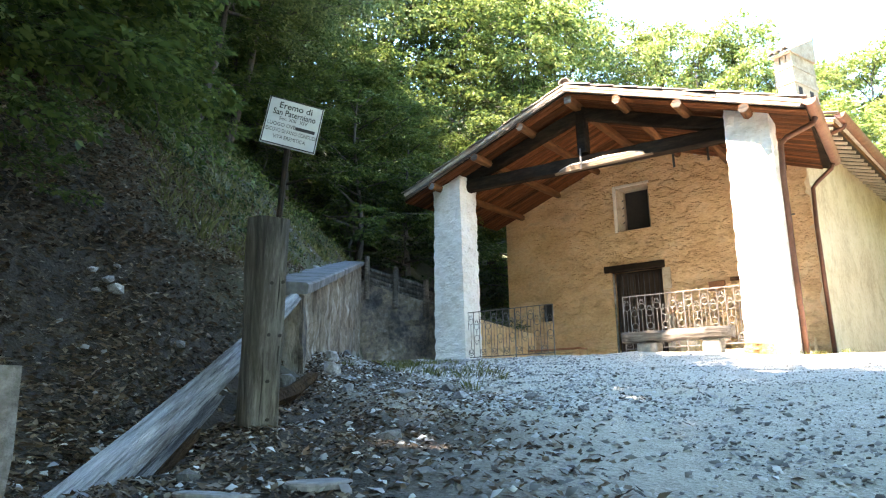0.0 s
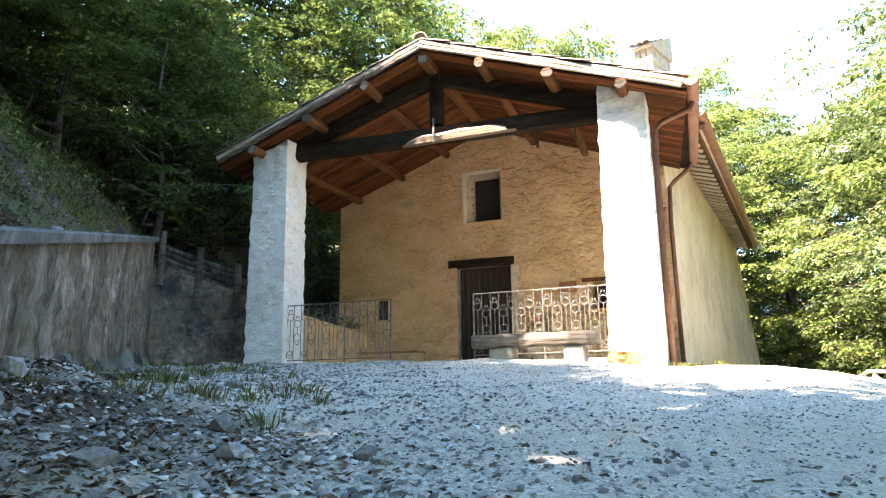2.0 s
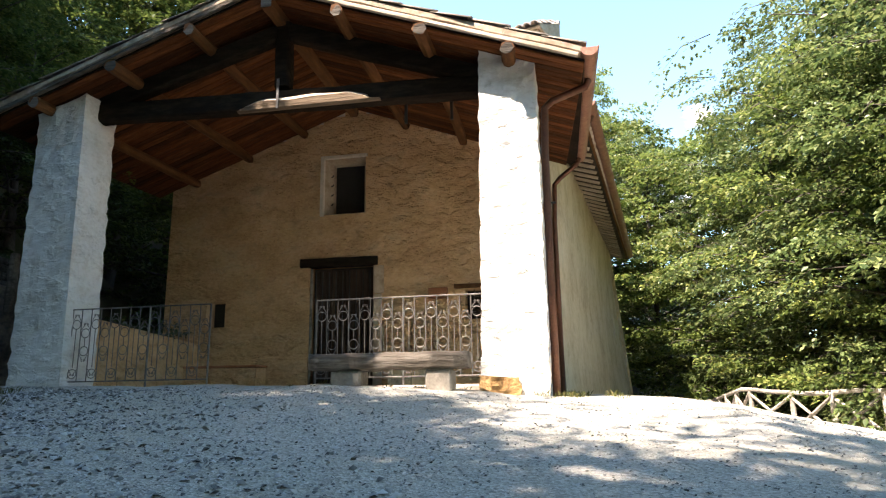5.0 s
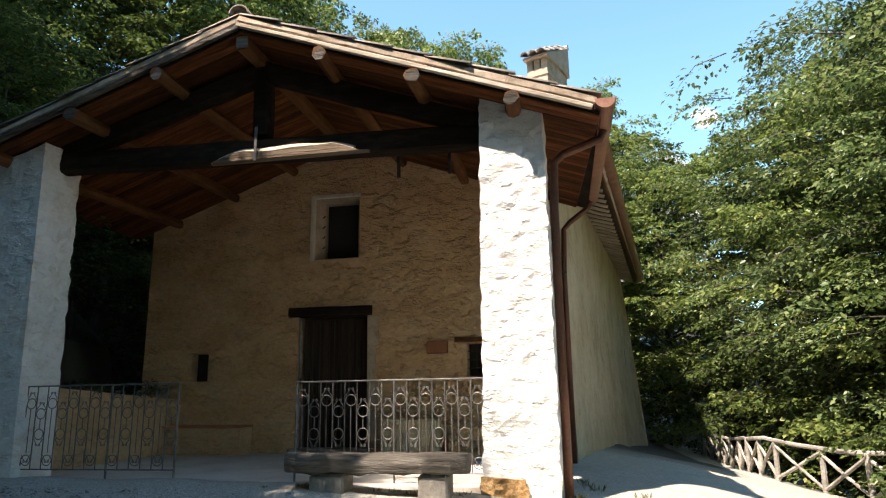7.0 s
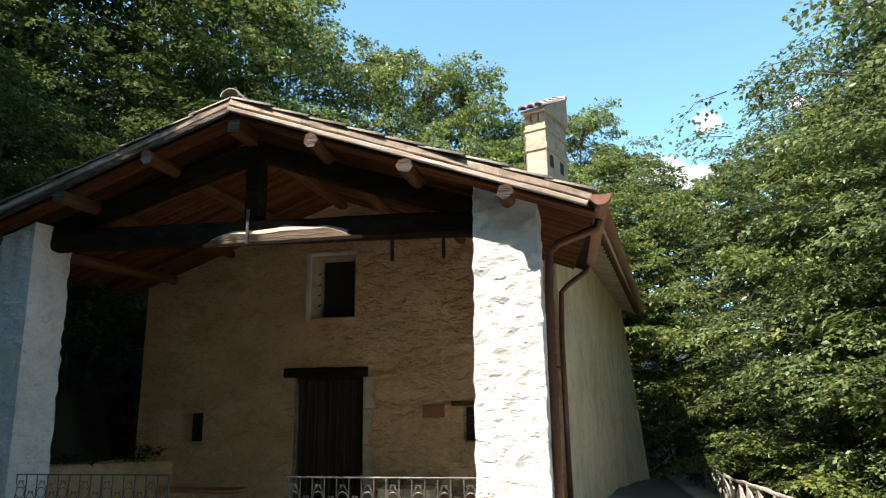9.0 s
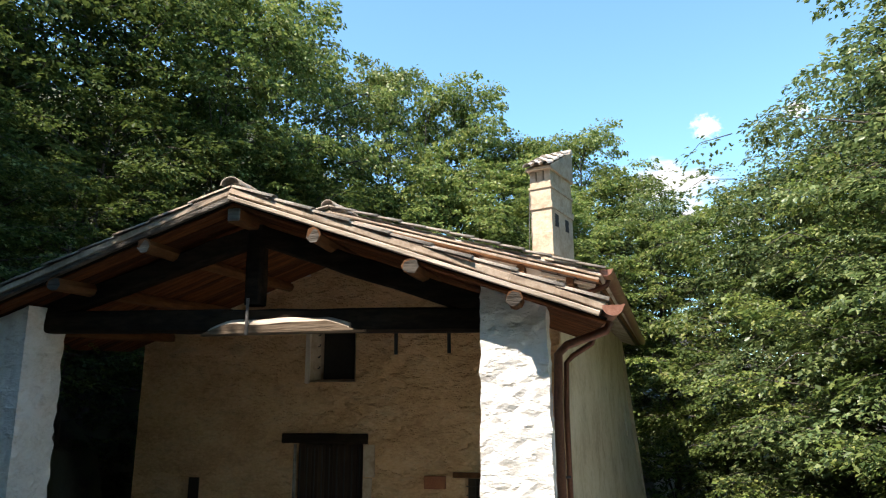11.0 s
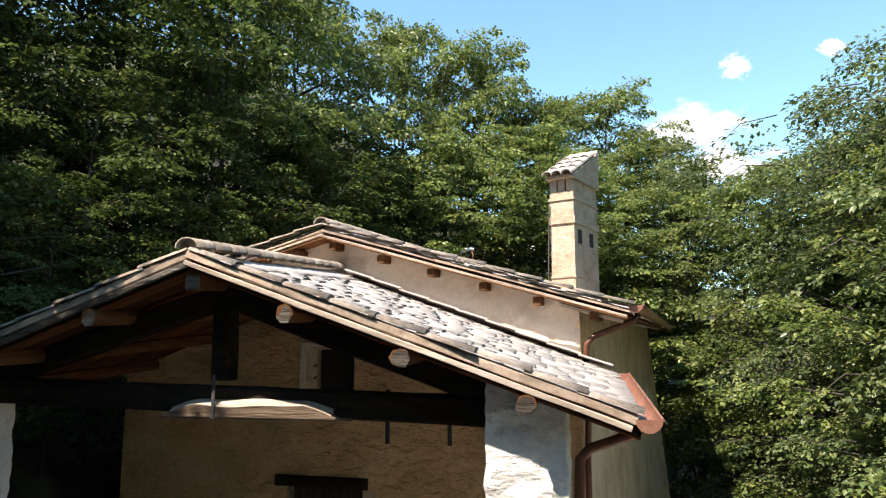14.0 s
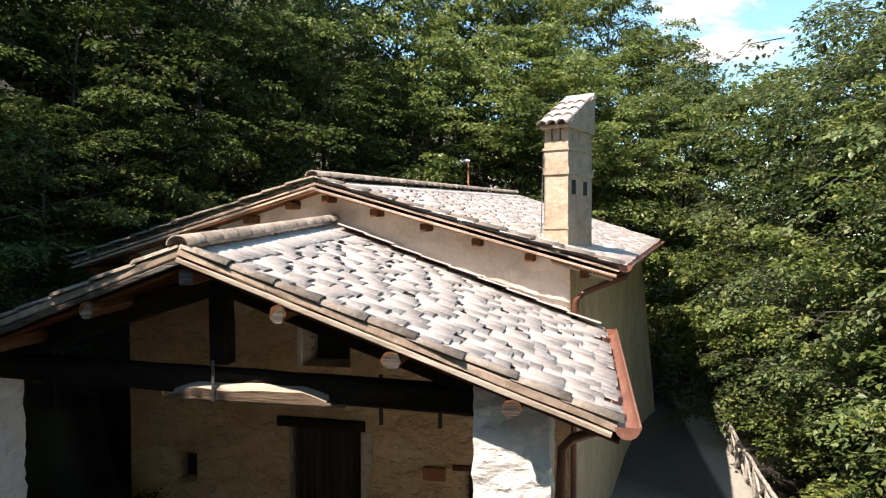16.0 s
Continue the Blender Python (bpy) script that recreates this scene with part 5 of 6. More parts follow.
rough_block(bm, [(-2.0, -0.42, -0.2), (-0.6, -0.42, -0.2), (-0.6, -0.02, -0.2), (-2.0, -0.02, -0.2)], [(-2.0, -0.42, 0.27), (-0.6, -0.42, 0.26), (-0.6, -0.02, 0.27), (-2.0, -0.02, 0.27)], 0.14, 0.01, 4, 2)
ledge = tagged(part("stone_ledge", bm, PLASTER), "low plastered ledge along the porch wall", "ledge")
bm = bmesh.new()
box(bm, (-2.02, -0.45, 0.275), (-0.58, -0.01, 0.31), 0.01)
part("ledge_top", bm, RED_TILE, ledge, "brick-red tile top")
for x0, x1, z in ((1.77, 2.14, 0.385), (2.16, 2.56, 0.38)):
    bm = bmesh.new()
    rough_block(bm, [(x0, -0.66, -0.16), (x1, -0.66, -0.16), (x1, -0.22, -0.16), (x0, -0.22, -0.16)], [(x0, -0.66, z), (x1, -0.66, z - 0.01), (x1, -0.22, z), (x0, -0.22, z)], 0.11, 0.008, 5, x0)
    tagged(part("stone_block", bm, TUFA), "squared yellow stone block standing by the wall", "stone block", "blocks by the porch wall")
bm = bmesh.new()
rough_block(bm, [(2.7, -0.40, -0.16), (4.2, -0.40, -0.16), (4.2, -0.03, -0.16), (2.7, -0.03, -0.16)], [(2.7, -0.40, 0.25), (4.2, -0.40, 0.25), (4.2, -0.03, 0.25), (2.7, -0.03, 0.25)], 0.14, 0.01, 4, 7)
tagged(part("stone_ledge", bm, PLASTER), "low plastered ledge along the porch wall", "ledge")

# ---- rustic fence along the drop ----
fence = thing("rustic_fence", (8.1, 2, -0.7), "rustic fence of bleached poles with crossed braces", "fence")
fp = [Vector((fence_x(y), y)) for y in (-4.2, -3.1, -2.0, -1.0, 0.0, 1.0, 2.0, 2.95, 4.07, 5.4, 6.7, 8.0, 9.3, 10.6, 11.9, 13.2, 14.4)]
rngf = random.Random(5)
for k, p in enumerate(fp):
    z = land(p.x, p.y)
    bm = bmesh.new()
    lean = rngf.uniform(-0.03, 0.03)
    tube(bm, [(p.x, p.y, z - 0.2), (p.x + lean, p.y, z + 0.4), (p.x + lean, p.y, z + 0.76)], [0.055, 0.05, 0.046], 8, 0.15, k)
    part("fence_post", bm, FENCE_WOOD, fence)
    if k + 1 < len(fp):
        q = fp[k + 1]
        zq = land(q.x, q.y)
        for (a, za), (b, zb), r in (((p, z + 0.75), (q, zq + 0.75), 0.042), ((p, z + 0.70), (q, zq + 0.05), 0.033), ((p, z + 0.06), (q, zq + 0.66), 0.030)):
            bm = bmesh.new()
            a3, b3 = Vector((a.x, a.y, za)), Vector((b.x, b.y, zb))
            mid = a3.lerp(b3, 0.5) + Vector((rngf.uniform(-0.02, 0.02), 0, rngf.uniform(-0.025, 0.025)))
            tube(bm, [a3, mid, b3], r, 7, 0.2, k)
            part("rail" if r > 0.04 else "brace", bm, FENCE_WOOD, fence)

# ---- lamp on a pole beyond the ridge ----
lx, lz = 0.25, 7.64
lamp = thing("pole_lamp", (lx, 14.8, land(lx, 14.8)), "small white lamp head on a thin rusty pole", "lamp")
bm = bmesh.new()
tube(bm, [(lx, 14.8, land(lx, 14.8) - 0.3), (lx, 14.8, lz - 0.15), (lx - 0.06, 14.8, lz - 0.03)], 0.035, 7)
part("pole", bm, RED_TILE, lamp)
bm = bmesh.new()
tube(bm, [(lx + 0.05, 14.8, lz), (lx - 0.20, 14.78, lz + 0.02), (lx - 0.42, 14.76, lz - 0.10), (lx - 0.50, 14.75, lz - 0.18)], [0.05, 0.085, 0.075, 0.05], 8)
part("lamp_head", bm, SIGN_WHITE, lamp)

# ---- clouds over the far ridge ----
CLOUD = bpy.data.materials.new("white_cloud")
CLOUD.use_nodes = True
ct = CLOUD.node_tree
ct.nodes.remove(ct.nodes["Principled BSDF"])
c_co = ct.nodes.new("ShaderNodeTexCoord")
c_len = ct.nodes.new("ShaderNodeVectorMath")
c_len.operation = "LENGTH"
ct.links.new(c_co.outputs["Object"], c_len.inputs[0])
c_noise = node(ct, "ShaderNodeTexNoise", Scale=2.6, Detail=8.0, Roughness=0.6)
c_place = ct.nodes.new("ShaderNodeObjectInfo")
c_add = ct.nodes.new("ShaderNodeVectorMath")
ct.links.new(c_co.outputs["Object"], c_add.inputs[0])
ct.links.new(c_place.outputs["Location"], c_add.inputs[1])
ct.links.new(c_add.outputs[0], c_noise.inputs["Vector"])
c_mix = ct.nodes.new("ShaderNodeMath")
c_mix.operation = "MULTIPLY_ADD"
c_mix.inputs[1].default_value = -0.62
ct.links.new(c_len.outputs["Value"], c_mix.inputs[0])
ct.links.new(c_noise.outputs[0], c_mix.inputs[2])
c_cut = ct.nodes.new("ShaderNodeMapRange")
c_cut.interpolation_type = "SMOOTHSTEP"
c_cut.inputs[1].default_value, c_cut.inputs[2].default_value = 0.0, 0.32
ct.links.new(c_mix.outputs[0], c_cut.inputs[0])
c_glow = node(ct, "ShaderNodeEmission", Color=(1, 1, 1, 1), Strength=0.52)
c_clear = ct.nodes.new("ShaderNodeBsdfTransparent")
c_out = ct.nodes.new("ShaderNodeMixShader")
ct.links.new(c_cut.outputs[0], c_out.inputs[0])
ct.links.new(c_clear.outputs[0], c_out.inputs[1])
ct.links.new(c_glow.outputs[0], c_out.inputs[2])
ct.links.new(c_out.outputs[0], ct.nodes["Material Output"].inputs["Surface"])
for cx, cz, w, h in ((8.22, 17.67, 290, 140), (9.97, 14.39, 320, 105), (11.93, 21.77, 82, 71), (18.75, 21.91, 66, 53)):
    bm = bmesh.new()
    bm.faces.new([bm.verts.new(p) for p in ((-1, 0, -1), (1, 0, -1), (1, 0, 1), (-1, 0, 1))])
    ob = part("cloud", bm, CLOUD)
    ob.matrix_basis = Matrix.Translation((2600 * math.sin(radians(cx)), 2600 * math.cos(radians(cx)), 2600 * math.tan(radians(cz)))) @ Matrix.Diagonal((w, 1, h, 1))
    tagged(ob, "small white fair-weather cloud in a blue sky", "cloud", kind="structure")

# ---- trees ----
def leaf_cloud(centres, normals, sizes, rng, per, spread, size, droop=0.25):
    """Many small folded leaves in flat sprays round the given centres."""
    n = len(centres) * per
    c = np.repeat(np.array(centres), per, 0)
    nr = np.repeat(np.array(normals), per, 0)
    sz = np.repeat(np.array(sizes), per)
    ang, rad = rng.uniform(0, 2 * math.pi, n), np.sqrt(rng.uniform(0, 1, n)) * spread * sz
    ref = np.cross(nr, np.array((0.31, 0.87, 0.39)))
    ref /= np.linalg.norm(ref, axis=1)[:, None]
    oth = np.cross(nr, ref)
    out = ref * np.cos(ang)[:, None] + oth * np.sin(ang)[:, None]
    p = c + out * rad[:, None] + nr * (rng.normal(0, 0.10, n) * spread * sz)[:, None]
    p[:, 2] -= droop * rad * rad / np.maximum(spread * sz, 1e-3)
    d = out + rng.normal(0, 0.55, (n, 3))
    d[:, 2] -= 0.25
    d /= np.linalg.norm(d, axis=1)[:, None]
    up = nr + rng.normal(0, 0.55, (n, 3))
    s = np.cross(d, up)
    s /= np.linalg.norm(s, axis=1)[:, None] + 1e-9
    u = np.cross(s, d)
    L = (size * rng.uniform(0.65, 1.25, n))[:, None]
    W = L * 0.30
    a, t = p, p + d * L - u * L * 0.08
    m = p + d * L * 0.45 - u * L * 0.05
    l, r = m + s * W + u * L * 0.10, m - s * W + u * L * 0.10
    verts = np.stack([a, l, t, r], 1).reshape(-1, 3)
    idx = np.arange(n) * 4
    faces = np.stack([idx, idx + 1, idx + 2, idx, idx + 2, idx + 3], 1).reshape(-1, 3)
    return verts, faces


def quick_mesh(name, verts, tris, material):
    me = bpy.data.meshes.new(name)
    me.vertices.add(len(verts))
    me.vertices.foreach_set("co", np.asarray(verts, float).ravel())
    me.loops.add(len(tris) * 3)
    me.loops.foreach_set("vertex_index", np.asarray(tris, np.int32).ravel())
    me.polygons.add(len(tris))
    me.polygons.foreach_set("loop_start", np.arange(len(tris), dtype=np.int32) * 3)
    me.polygons.foreach_set("loop_total", np.full(len(tris), 3, np.int32))
    me.update(calc_edges=True)
    me.materials.append(material)
    return me


def leaf_quads(p, d, up, size):
    """Folded leaves from their feet p, along d, facing up."""
    n = len(p)
    d = d / (np.linalg.norm(d, axis=1)[:, None] + 1e-9)
    s = np.cross(d, up)
    s /= np.linalg.norm(s, axis=1)[:, None] + 1e-9
    u = np.cross(s, d)
    L = size[:, None]
    m = p + d * L * 0.45
    t = p + d * L - u * L * 0.10
    l, r = m + s * L * 0.31 + u * L * 0.09, m - s * L * 0.31 + u * L * 0.09
    idx = np.arange(n) * 4
    return np.stack([p, l, t, r], 1).reshape(-1, 3), np.stack([idx, idx + 1, idx + 2, idx, idx + 2, idx + 3], 1).reshape(-1, 3)


def frond_cloud(feet, ways, lengths, rng, per, size, droop=0.32, loose=0.3):
    """Flat drooping fronds of leaves, set in two ranks along each twig."""
    n = len(feet) * per
    c, w, L = np.repeat(np.array(feet), per, 0), np.repeat(np.array(ways), per, 0), np.repeat(np.array(lengths), per)
    side = np.cross(w, np.array((0.0, 0.0, 1.0)))
    side /= np.linalg.norm(side, axis=1)[:, None] + 1e-9
    up = np.cross(side, w)
    u = rng.uniform(0.03, 1.0, n) ** 0.85
    v = rng.uniform(-1, 1, n) * 0.46 * (1.08 - 0.8 * u)
    p = c + w * (u * L)[:, None] + side * (v * L)[:, None] + up * (rng.normal(0, 0.035, n) * L)[:, None]
    p[:, 2] -= droop * (u * u + 0.9 * v * v) * L
    d = w * 0.55 + side * (np.sign(v) * 0.7)[:, None] + rng.normal(0, 0.32, (n, 3))
    d[:, 2] -= 0.18 + 0.5 * droop * u
    return leaf_quads(p, d, up + rng.normal(0, loose, (n, 3)), size * rng.uniform(0.6, 1.25, n))


def make_tree(seed, height, crown_r, crown_low, fronds, per, leaf, material, label, trunk_r=0.16, limbs=16, lean=(0, 0), loose=0.3, name="tree", category="tree", reach_f=0.36, droop=0.32):
    """A tapered trunk with limbs, and a crown of leafy fronds in tiers along the limbs."""
    rng = np.random.default_rng(seed)
    t = thing(name, (0, 0, 0), label, category)
    bm = bmesh.new()
    pts = [Vector((0, 0, -0.6)), Vector((0, 0, 0))]
    for k in range(1, 7):
        f = k / 6
        pts.append(Vector((lean[0] * f + 0.12 * math.sin(seed + k), lean[1] * f + 0.12 * math.cos(seed * 2 + k), height * 0.93 * f)))
    tube(bm, pts, [trunk_r * 1.5, trunk_r * 1.15] + [trunk_r * (1 - 0.15 * k) for k in range(1, 7)], 9, 0.25, seed)
    feet, ways, lengths = [], [], []
    for k in range(limbs):
        f = crown_low + (0.98 - crown_low) * (k + rng.uniform(0, 0.9)) / limbs
        a = k * 2.4 + rng.uniform(-0.5, 0.5)
        base = Vector((lean[0] * f, lean[1] * f, height * 0.93 * f))
        g = (f - crown_low) / max(0.05, 1 - crown_low)
        reach = crown_r * (0.40 + 0.72 * math.sin(math.pi * min(1, 0.24 + 0.70 * g))) * rng.uniform(0.7, 1.15) * (1.0 if g < 0.8 else 0.62)
        rise = height * (0.03 + 0.10 * g) + rng.uniform(-0.2, 0.3)
        e = base + Vector((math.cos(a) * reach, math.sin(a) * reach, rise))
        mid = base.lerp(e, 0.5) + Vector((rng.uniform(-0.2, 0.2), rng.uniform(-0.2, 0.2), 0.12 * height / 10))
        r0 = trunk_r * (0.46 - 0.28 * g)
        tube(bm, [base, base.lerp(mid, 0.6), mid, mid.lerp(e, 0.4), mid.lerp(e, 0.85)], [r0, r0 * 0.75, r0 * 0.5, r0 * 0.32, r0 * 0.1], 5, 0.2, k)
        m_ = max(3, fronds // limbs)
        for j in range(m_):
            h = 0.22 + 0.80 * ((j + rng.uniform(0, 1)) / m_)
            q = base.lerp(mid, h * 2) if h < 0.5 else mid.lerp(e, (h - 0.5) * 2)
            turn = a + rng.normal(0, 0.85) * (1.15 - 0.55 * h)
            way = Vector((math.cos(turn), math.sin(turn), rng.uniform(-0.12, 0.30))).normalized()
            long = crown_r * reach_f * rng.uniform(0.7, 1.3)
            q = q + Vector((rng.normal(0, 0.06), rng.normal(0, 0.06), rng.normal(0, 0.05))) * crown_r
            feet.append(tuple(q))
            ways.append(tuple(way))
            lengths.append(long)
            if j % 2 == 0:
                tube(bm, [q, q + way * long * 0.5, q + way * long * 0.85 - Vector((0, 0, droop * long * 0.6))], [r0 * 0.2 + 0.004, r0 * 0.1 + 0.003, 0.002], 3)
    for j in range(max(5, fronds // 16)):
        turn = j * 2.4
        top = Vector((lean[0], lean[1], height * rng.uniform(0.80, 0.95)))
        feet.append(tuple(top + Vector(rng.normal(0, 1, 3)) * crown_r * 0.08))
        ways.append(tuple(Vector((math.cos(turn), math.sin(turn), rng.uniform(0.3, 1.6))).normalized()))
        lengths.append(crown_r * 0.34 * rng.uniform(0.7, 1.2))
    smooth(part("trunk", bm, BARK, t))
    v, f = frond_cloud(feet, ways, lengths, rng, per, leaf, droop, loose)
    put("crown", quick_mesh("crown", v, f, material), None, t)
    return t


HEIGHTS = (11.0, 9.0, 12.5, 7.5)
kinds = [
    make_tree(1, 11.0, 3.0, 0.12, 360, 70, 0.115, LEAF, "tall broadleaf tree in full dark green leaf", 0.15, 30),
    make_tree(2, 9.0, 2.8, 0.10, 350, 62, 0.125, LEAF_LIGHT, "broadleaf tree with leaves coloured yellow-green as if sunlit", 0.13, 28, loose=0.45, droop=0.22),
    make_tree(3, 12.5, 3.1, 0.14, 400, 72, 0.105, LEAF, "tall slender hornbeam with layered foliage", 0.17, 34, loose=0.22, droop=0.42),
    make_tree(4, 7.5, 2.6, 0.05, 300, 52, 0.13, LEAF_SHADE, "dense hillside tree with greens toned down for shade", 0.11, 24),
]
SHRUBS = [
    make_tree(11, 2.6, 1.35, 0.02, 90, 42, 0.11, LEAF_DARK, "low shrub on the bank with greens darkened for shade", 0.04, 14, name="shrub", category="shrub"),
    make_tree(12, 3.2, 1.5, 0.02, 110, 46, 0.10, LEAF_LIGHT, "light green bushy sapling", 0.045, 16, name="shrub", category="shrub", loose=0.4),
    make_tree(13, 1.5, 0.85, 0.10, 80, 26, 0.085, LEAF_SHADE, "young broad-leaved sapling growing on the bank", 0.014, 9, name="shrub", category="shrub", reach_f=0.5),
]
SHADE = [make_tree(21, 10.0, 3.9, 0.50, 330, 50, 0.17, LEAF, "tall tree leaning out over the approach", 0.2, 24, lean=(2.6, 1.6))]
used = set()


def plant(k, x, y, size=1.0, turn=0.0, pool=kinds, high=1.0):
    m = pose(x, y, land(x, y), 0, 0, turn) @ Matrix.Diagonal((size, size, size * high, 1))
    src = pool[k]
    if (id(pool), k) not in used:
        used.add((id(pool), k))
        src.matrix_basis = m
        return src
    ob = copy_thing(src, m)
    ob.matrix_basis = m
    return ob


rt = random.Random(77)


def plant_to(k, x, y, top, wide=1.0):
    """A tree whose crown ends at the height top."""
    tall = (top - 0.4 - land(x, y)) / HEIGHTS[k]
    size = max(0.75, min(1.45, tall)) * wide
    plant(k, x, y, size, rt.uniform(0, 360), high=tall / size)


# the wood beyond the fence
for k, x, y, top in ((1, 11.6, 14.6, 11.0), (2, 12.0, 11.6, 11.6), (2, 12.6, 9.2, 12.4), (0, 13.0, 6.8, 13.0), (2, 13.4, 4.8, 14.0), (0, 11.0, 9.6, 8.2), (1, 10.7, 6.6, 8.0), (0, 10.9, 3.4, 7.2), (0, 12.2, 1.0, 10.5), (0, 15.8, 7.0, 14.6), (2, 16.6, 4.0, 16.5), (0, 15.0, 0.0, 14.0), (3, 10.4, 12.4, 6.6), (3, 10.4, 15.4, 8.6), (1, 12.4, 17.0, 9.5), (2, 16.4, 13.0, 12.5), (3, 10.6, 0.8, 4.6), (3, 11.6, 7.6, 6.0), (3, 12.0, 4.6, 6.2)):
    plant_to(k, x + 0.8, y, top + 0.3)
for k, x, y, s in ((1, 10.2, 3.0, 0.7), (0, 10.6, 5.2, 0.9), (0, 10.4, 9.5, 1.0), (0, 10.2, 13.0, 1.2), (1, 10.6, 0.0, 0.75), (0, 11.0, -1.8, 0.9), (1, 8.6, 16.5, 1.2), (0, 7.4, 18.0, 1.3), (1, 10.6, 1.6, 1.0), (0, 10.8, 5.0, 1.2), (0, 8.9, 14.6, 1.1)):
    plant(k, x + 0.6, y, s, rt.uniform(0, 360), pool=SHRUBS)
# trees behind the chapel
for k, x, y, top in ((1, 7.6, 25.2, 15.6), (1, 5.5, 26.3, 18.4), (1, 2.9, 26.2, 18.4), (1, 0.6, 24.6, 17.5), (1, -0.8, 23.9, 20.4), (1, -2.6, 22.5, 20.0), (1, -4.6, 22.0, 21.6), (1, -6.5, 19.3, 20.2), (3, 8.8, 22.4, 12.8), (1, 6.2, 20.4, 11.5), (1, 4.0, 20.5, 13.0), (3, 1.6, 18.6, 11.0), (1, -0.6, 18.6, 13.6), (3, -2.4, 16.4, 11.5), (1, 2.4, 22.6, 15.0), (3, 4.4, 17.2, 9.5), (3, -3.6, 18.8, 13.5), (2, 9.8, 28.0, 15.0), (1, 10.3, 18.6, 11.6), (0, 8.5, 19.8, 11.8)):
    plant_to(k, x, y, top - 0.4)
# the wooded hillside
for k, x, y, top in ((3, -11.4, 2.6, 18.5), (3, -11.6, 5.2, 19.6), (3, -10.2, 6.8, 19.4), (1, -9.2, 10.0, 19.8), (1, -8.4, 12.8, 20.6), (1, -7.4, 15.6, 20.8), (3, -5.8, 1.6, 8.0), (3, -5.4, 5.0, 8.2), (3, -6.6, 8.0, 12.0), (3, -5.0, 11.5, 11.5), (3, -7.0, 4.0, 11.0), (3, -8.0, -0.4, 11.0), (3, -6.4, -1.6, 8.0), (3, -8.6, -3.4, 11.5), (3, -11.0, -1.0, 16.0), (3, -9.2, -6.4, 12.5), (3, -11.5, -5.5, 17.0), (3, -8.0, -9.8, 11.8), (0, -10.8, -10.0, 16.5), (3, -6.4, -12.4, 11.5), (0, -9.0, -13.5, 16.0), (3, -4.2, -14.2, 10.5), (0, -6.5, -16.5, 15.0), (3, -5.4, 14.4, 13.0), (3, -2.2, -16.6, 10.0), (3, -6.6, -5.9, 8.6), (0, -7.6, -8.0, 10.4), (3, -5.4, -5.2, 9.2), (3, -5.0, -3.2, 8.0), (3, -5.0, -8.2, 9.4), (3, -6.2, -10.2, 12.2), (3, -6.3, -6.9, 10.2), (3, -5.2, -1.0, 7.6), (3, -7.2, -4.6, 10.8), (0, -6.6, -8.8, 13.4), (0, -7.4, -6.6, 13.0), (3, -8.4, -10.6, 15.0), (3, -9.6, 7.6, 17.5), (3, -7.6, 10.6, 17.5), (3, -11.8, 3.6, 17.5)):
    plant_to(k, x, y, top)
for k, x, y, s in ((0, -4.9, -1.6, 0.9), (0, -5.2, -3.2, 0.9), (0, -4.7, 0.6, 0.9), (0, -4.6, 3.0, 0.95), (0, -4.4, 6.0, 0.95), (0, -4.2, 9.0, 1.0), (0, -7.0, -9.0, 1.0), (0, -5.6, -11.6, 1.0), (0, -3.6, 12.6, 1.0), (0, -6.0, -4.4, 1.0), (1, -1.2, -14.6, 0.85), (0, 0.6, -15.0, 0.8), (0, -3.0, -13.6, 1.0), (1, 2.4, -15.4, 0.62), (1, -0.3, -13.2, 0.75), (1, 0.9, -13.5, 0.3), (1, -0.6, -12.4, 0.5)):
    plant(k, x, y, s, rt.uniform(0, 360), pool=SHRUBS)
# the trees over the approach, whose shade lies on the gravel
for x, y, s, turn in ((-3.4, -19.4, 1.0, 0), (0.8, -18.4, 0.8, 30), (3.4, -19.2, 1.1, 40), (7.0, -19.5, 1.1, 45), (10.5, -16.8, 1.0, 100), (-3.6, -15.6, 0.62, 0), (-8.7, -7.2, 0.8, -32), (-9.4, -10.8, 0.85, -32), (-8.2, -4.4, 0.7, -32), (-5.7, -9.3, 0.58, -32), (-5.1, -7.0, 0.48, -32), (-5.2, -11.6, 0.55, 0), (-3.4, -13.2, 0.5, 0), (-4.2, -9.9, 0.5, -32), (-4.0, -8.5, 0.44, -32)):
    plant(0, x, y, s, turn, pool=SHADE)
for x, y, s, turn, high in ((-4.4, -10.0, 0.46, -28, 1.5), (-2.0, -11.4, 0.46, -10, 1.5), (-5.6, -8.6, 0.56, -32, 1.15)):
    plant(0, x, y, s, turn, pool=SHADE, high=high)
# unseen trees added round the approach to close it and block skylight
for k, x, y, top in ((0, -2.6, -22.0, 15.0), (2, 1.4, -23.4, 16.0), (0, 5.2, -24.0, 15.5), (2, 8.8, -22.6, 15.0), (0, 12.2, -20.4, 14.5), (0, 14.4, -16.2, 14.0), (2, 15.6, -11.6, 14.5), (0, 14.8, -6.6, 13.5), (3, 3.0, -20.0, 8.0), (3, 10.4, -19.0, 8.5), (3, 13.0, -13.0, 8.0), (3, 12.6, -8.0, 7.0)):
    plant_to(k, x, y, top)
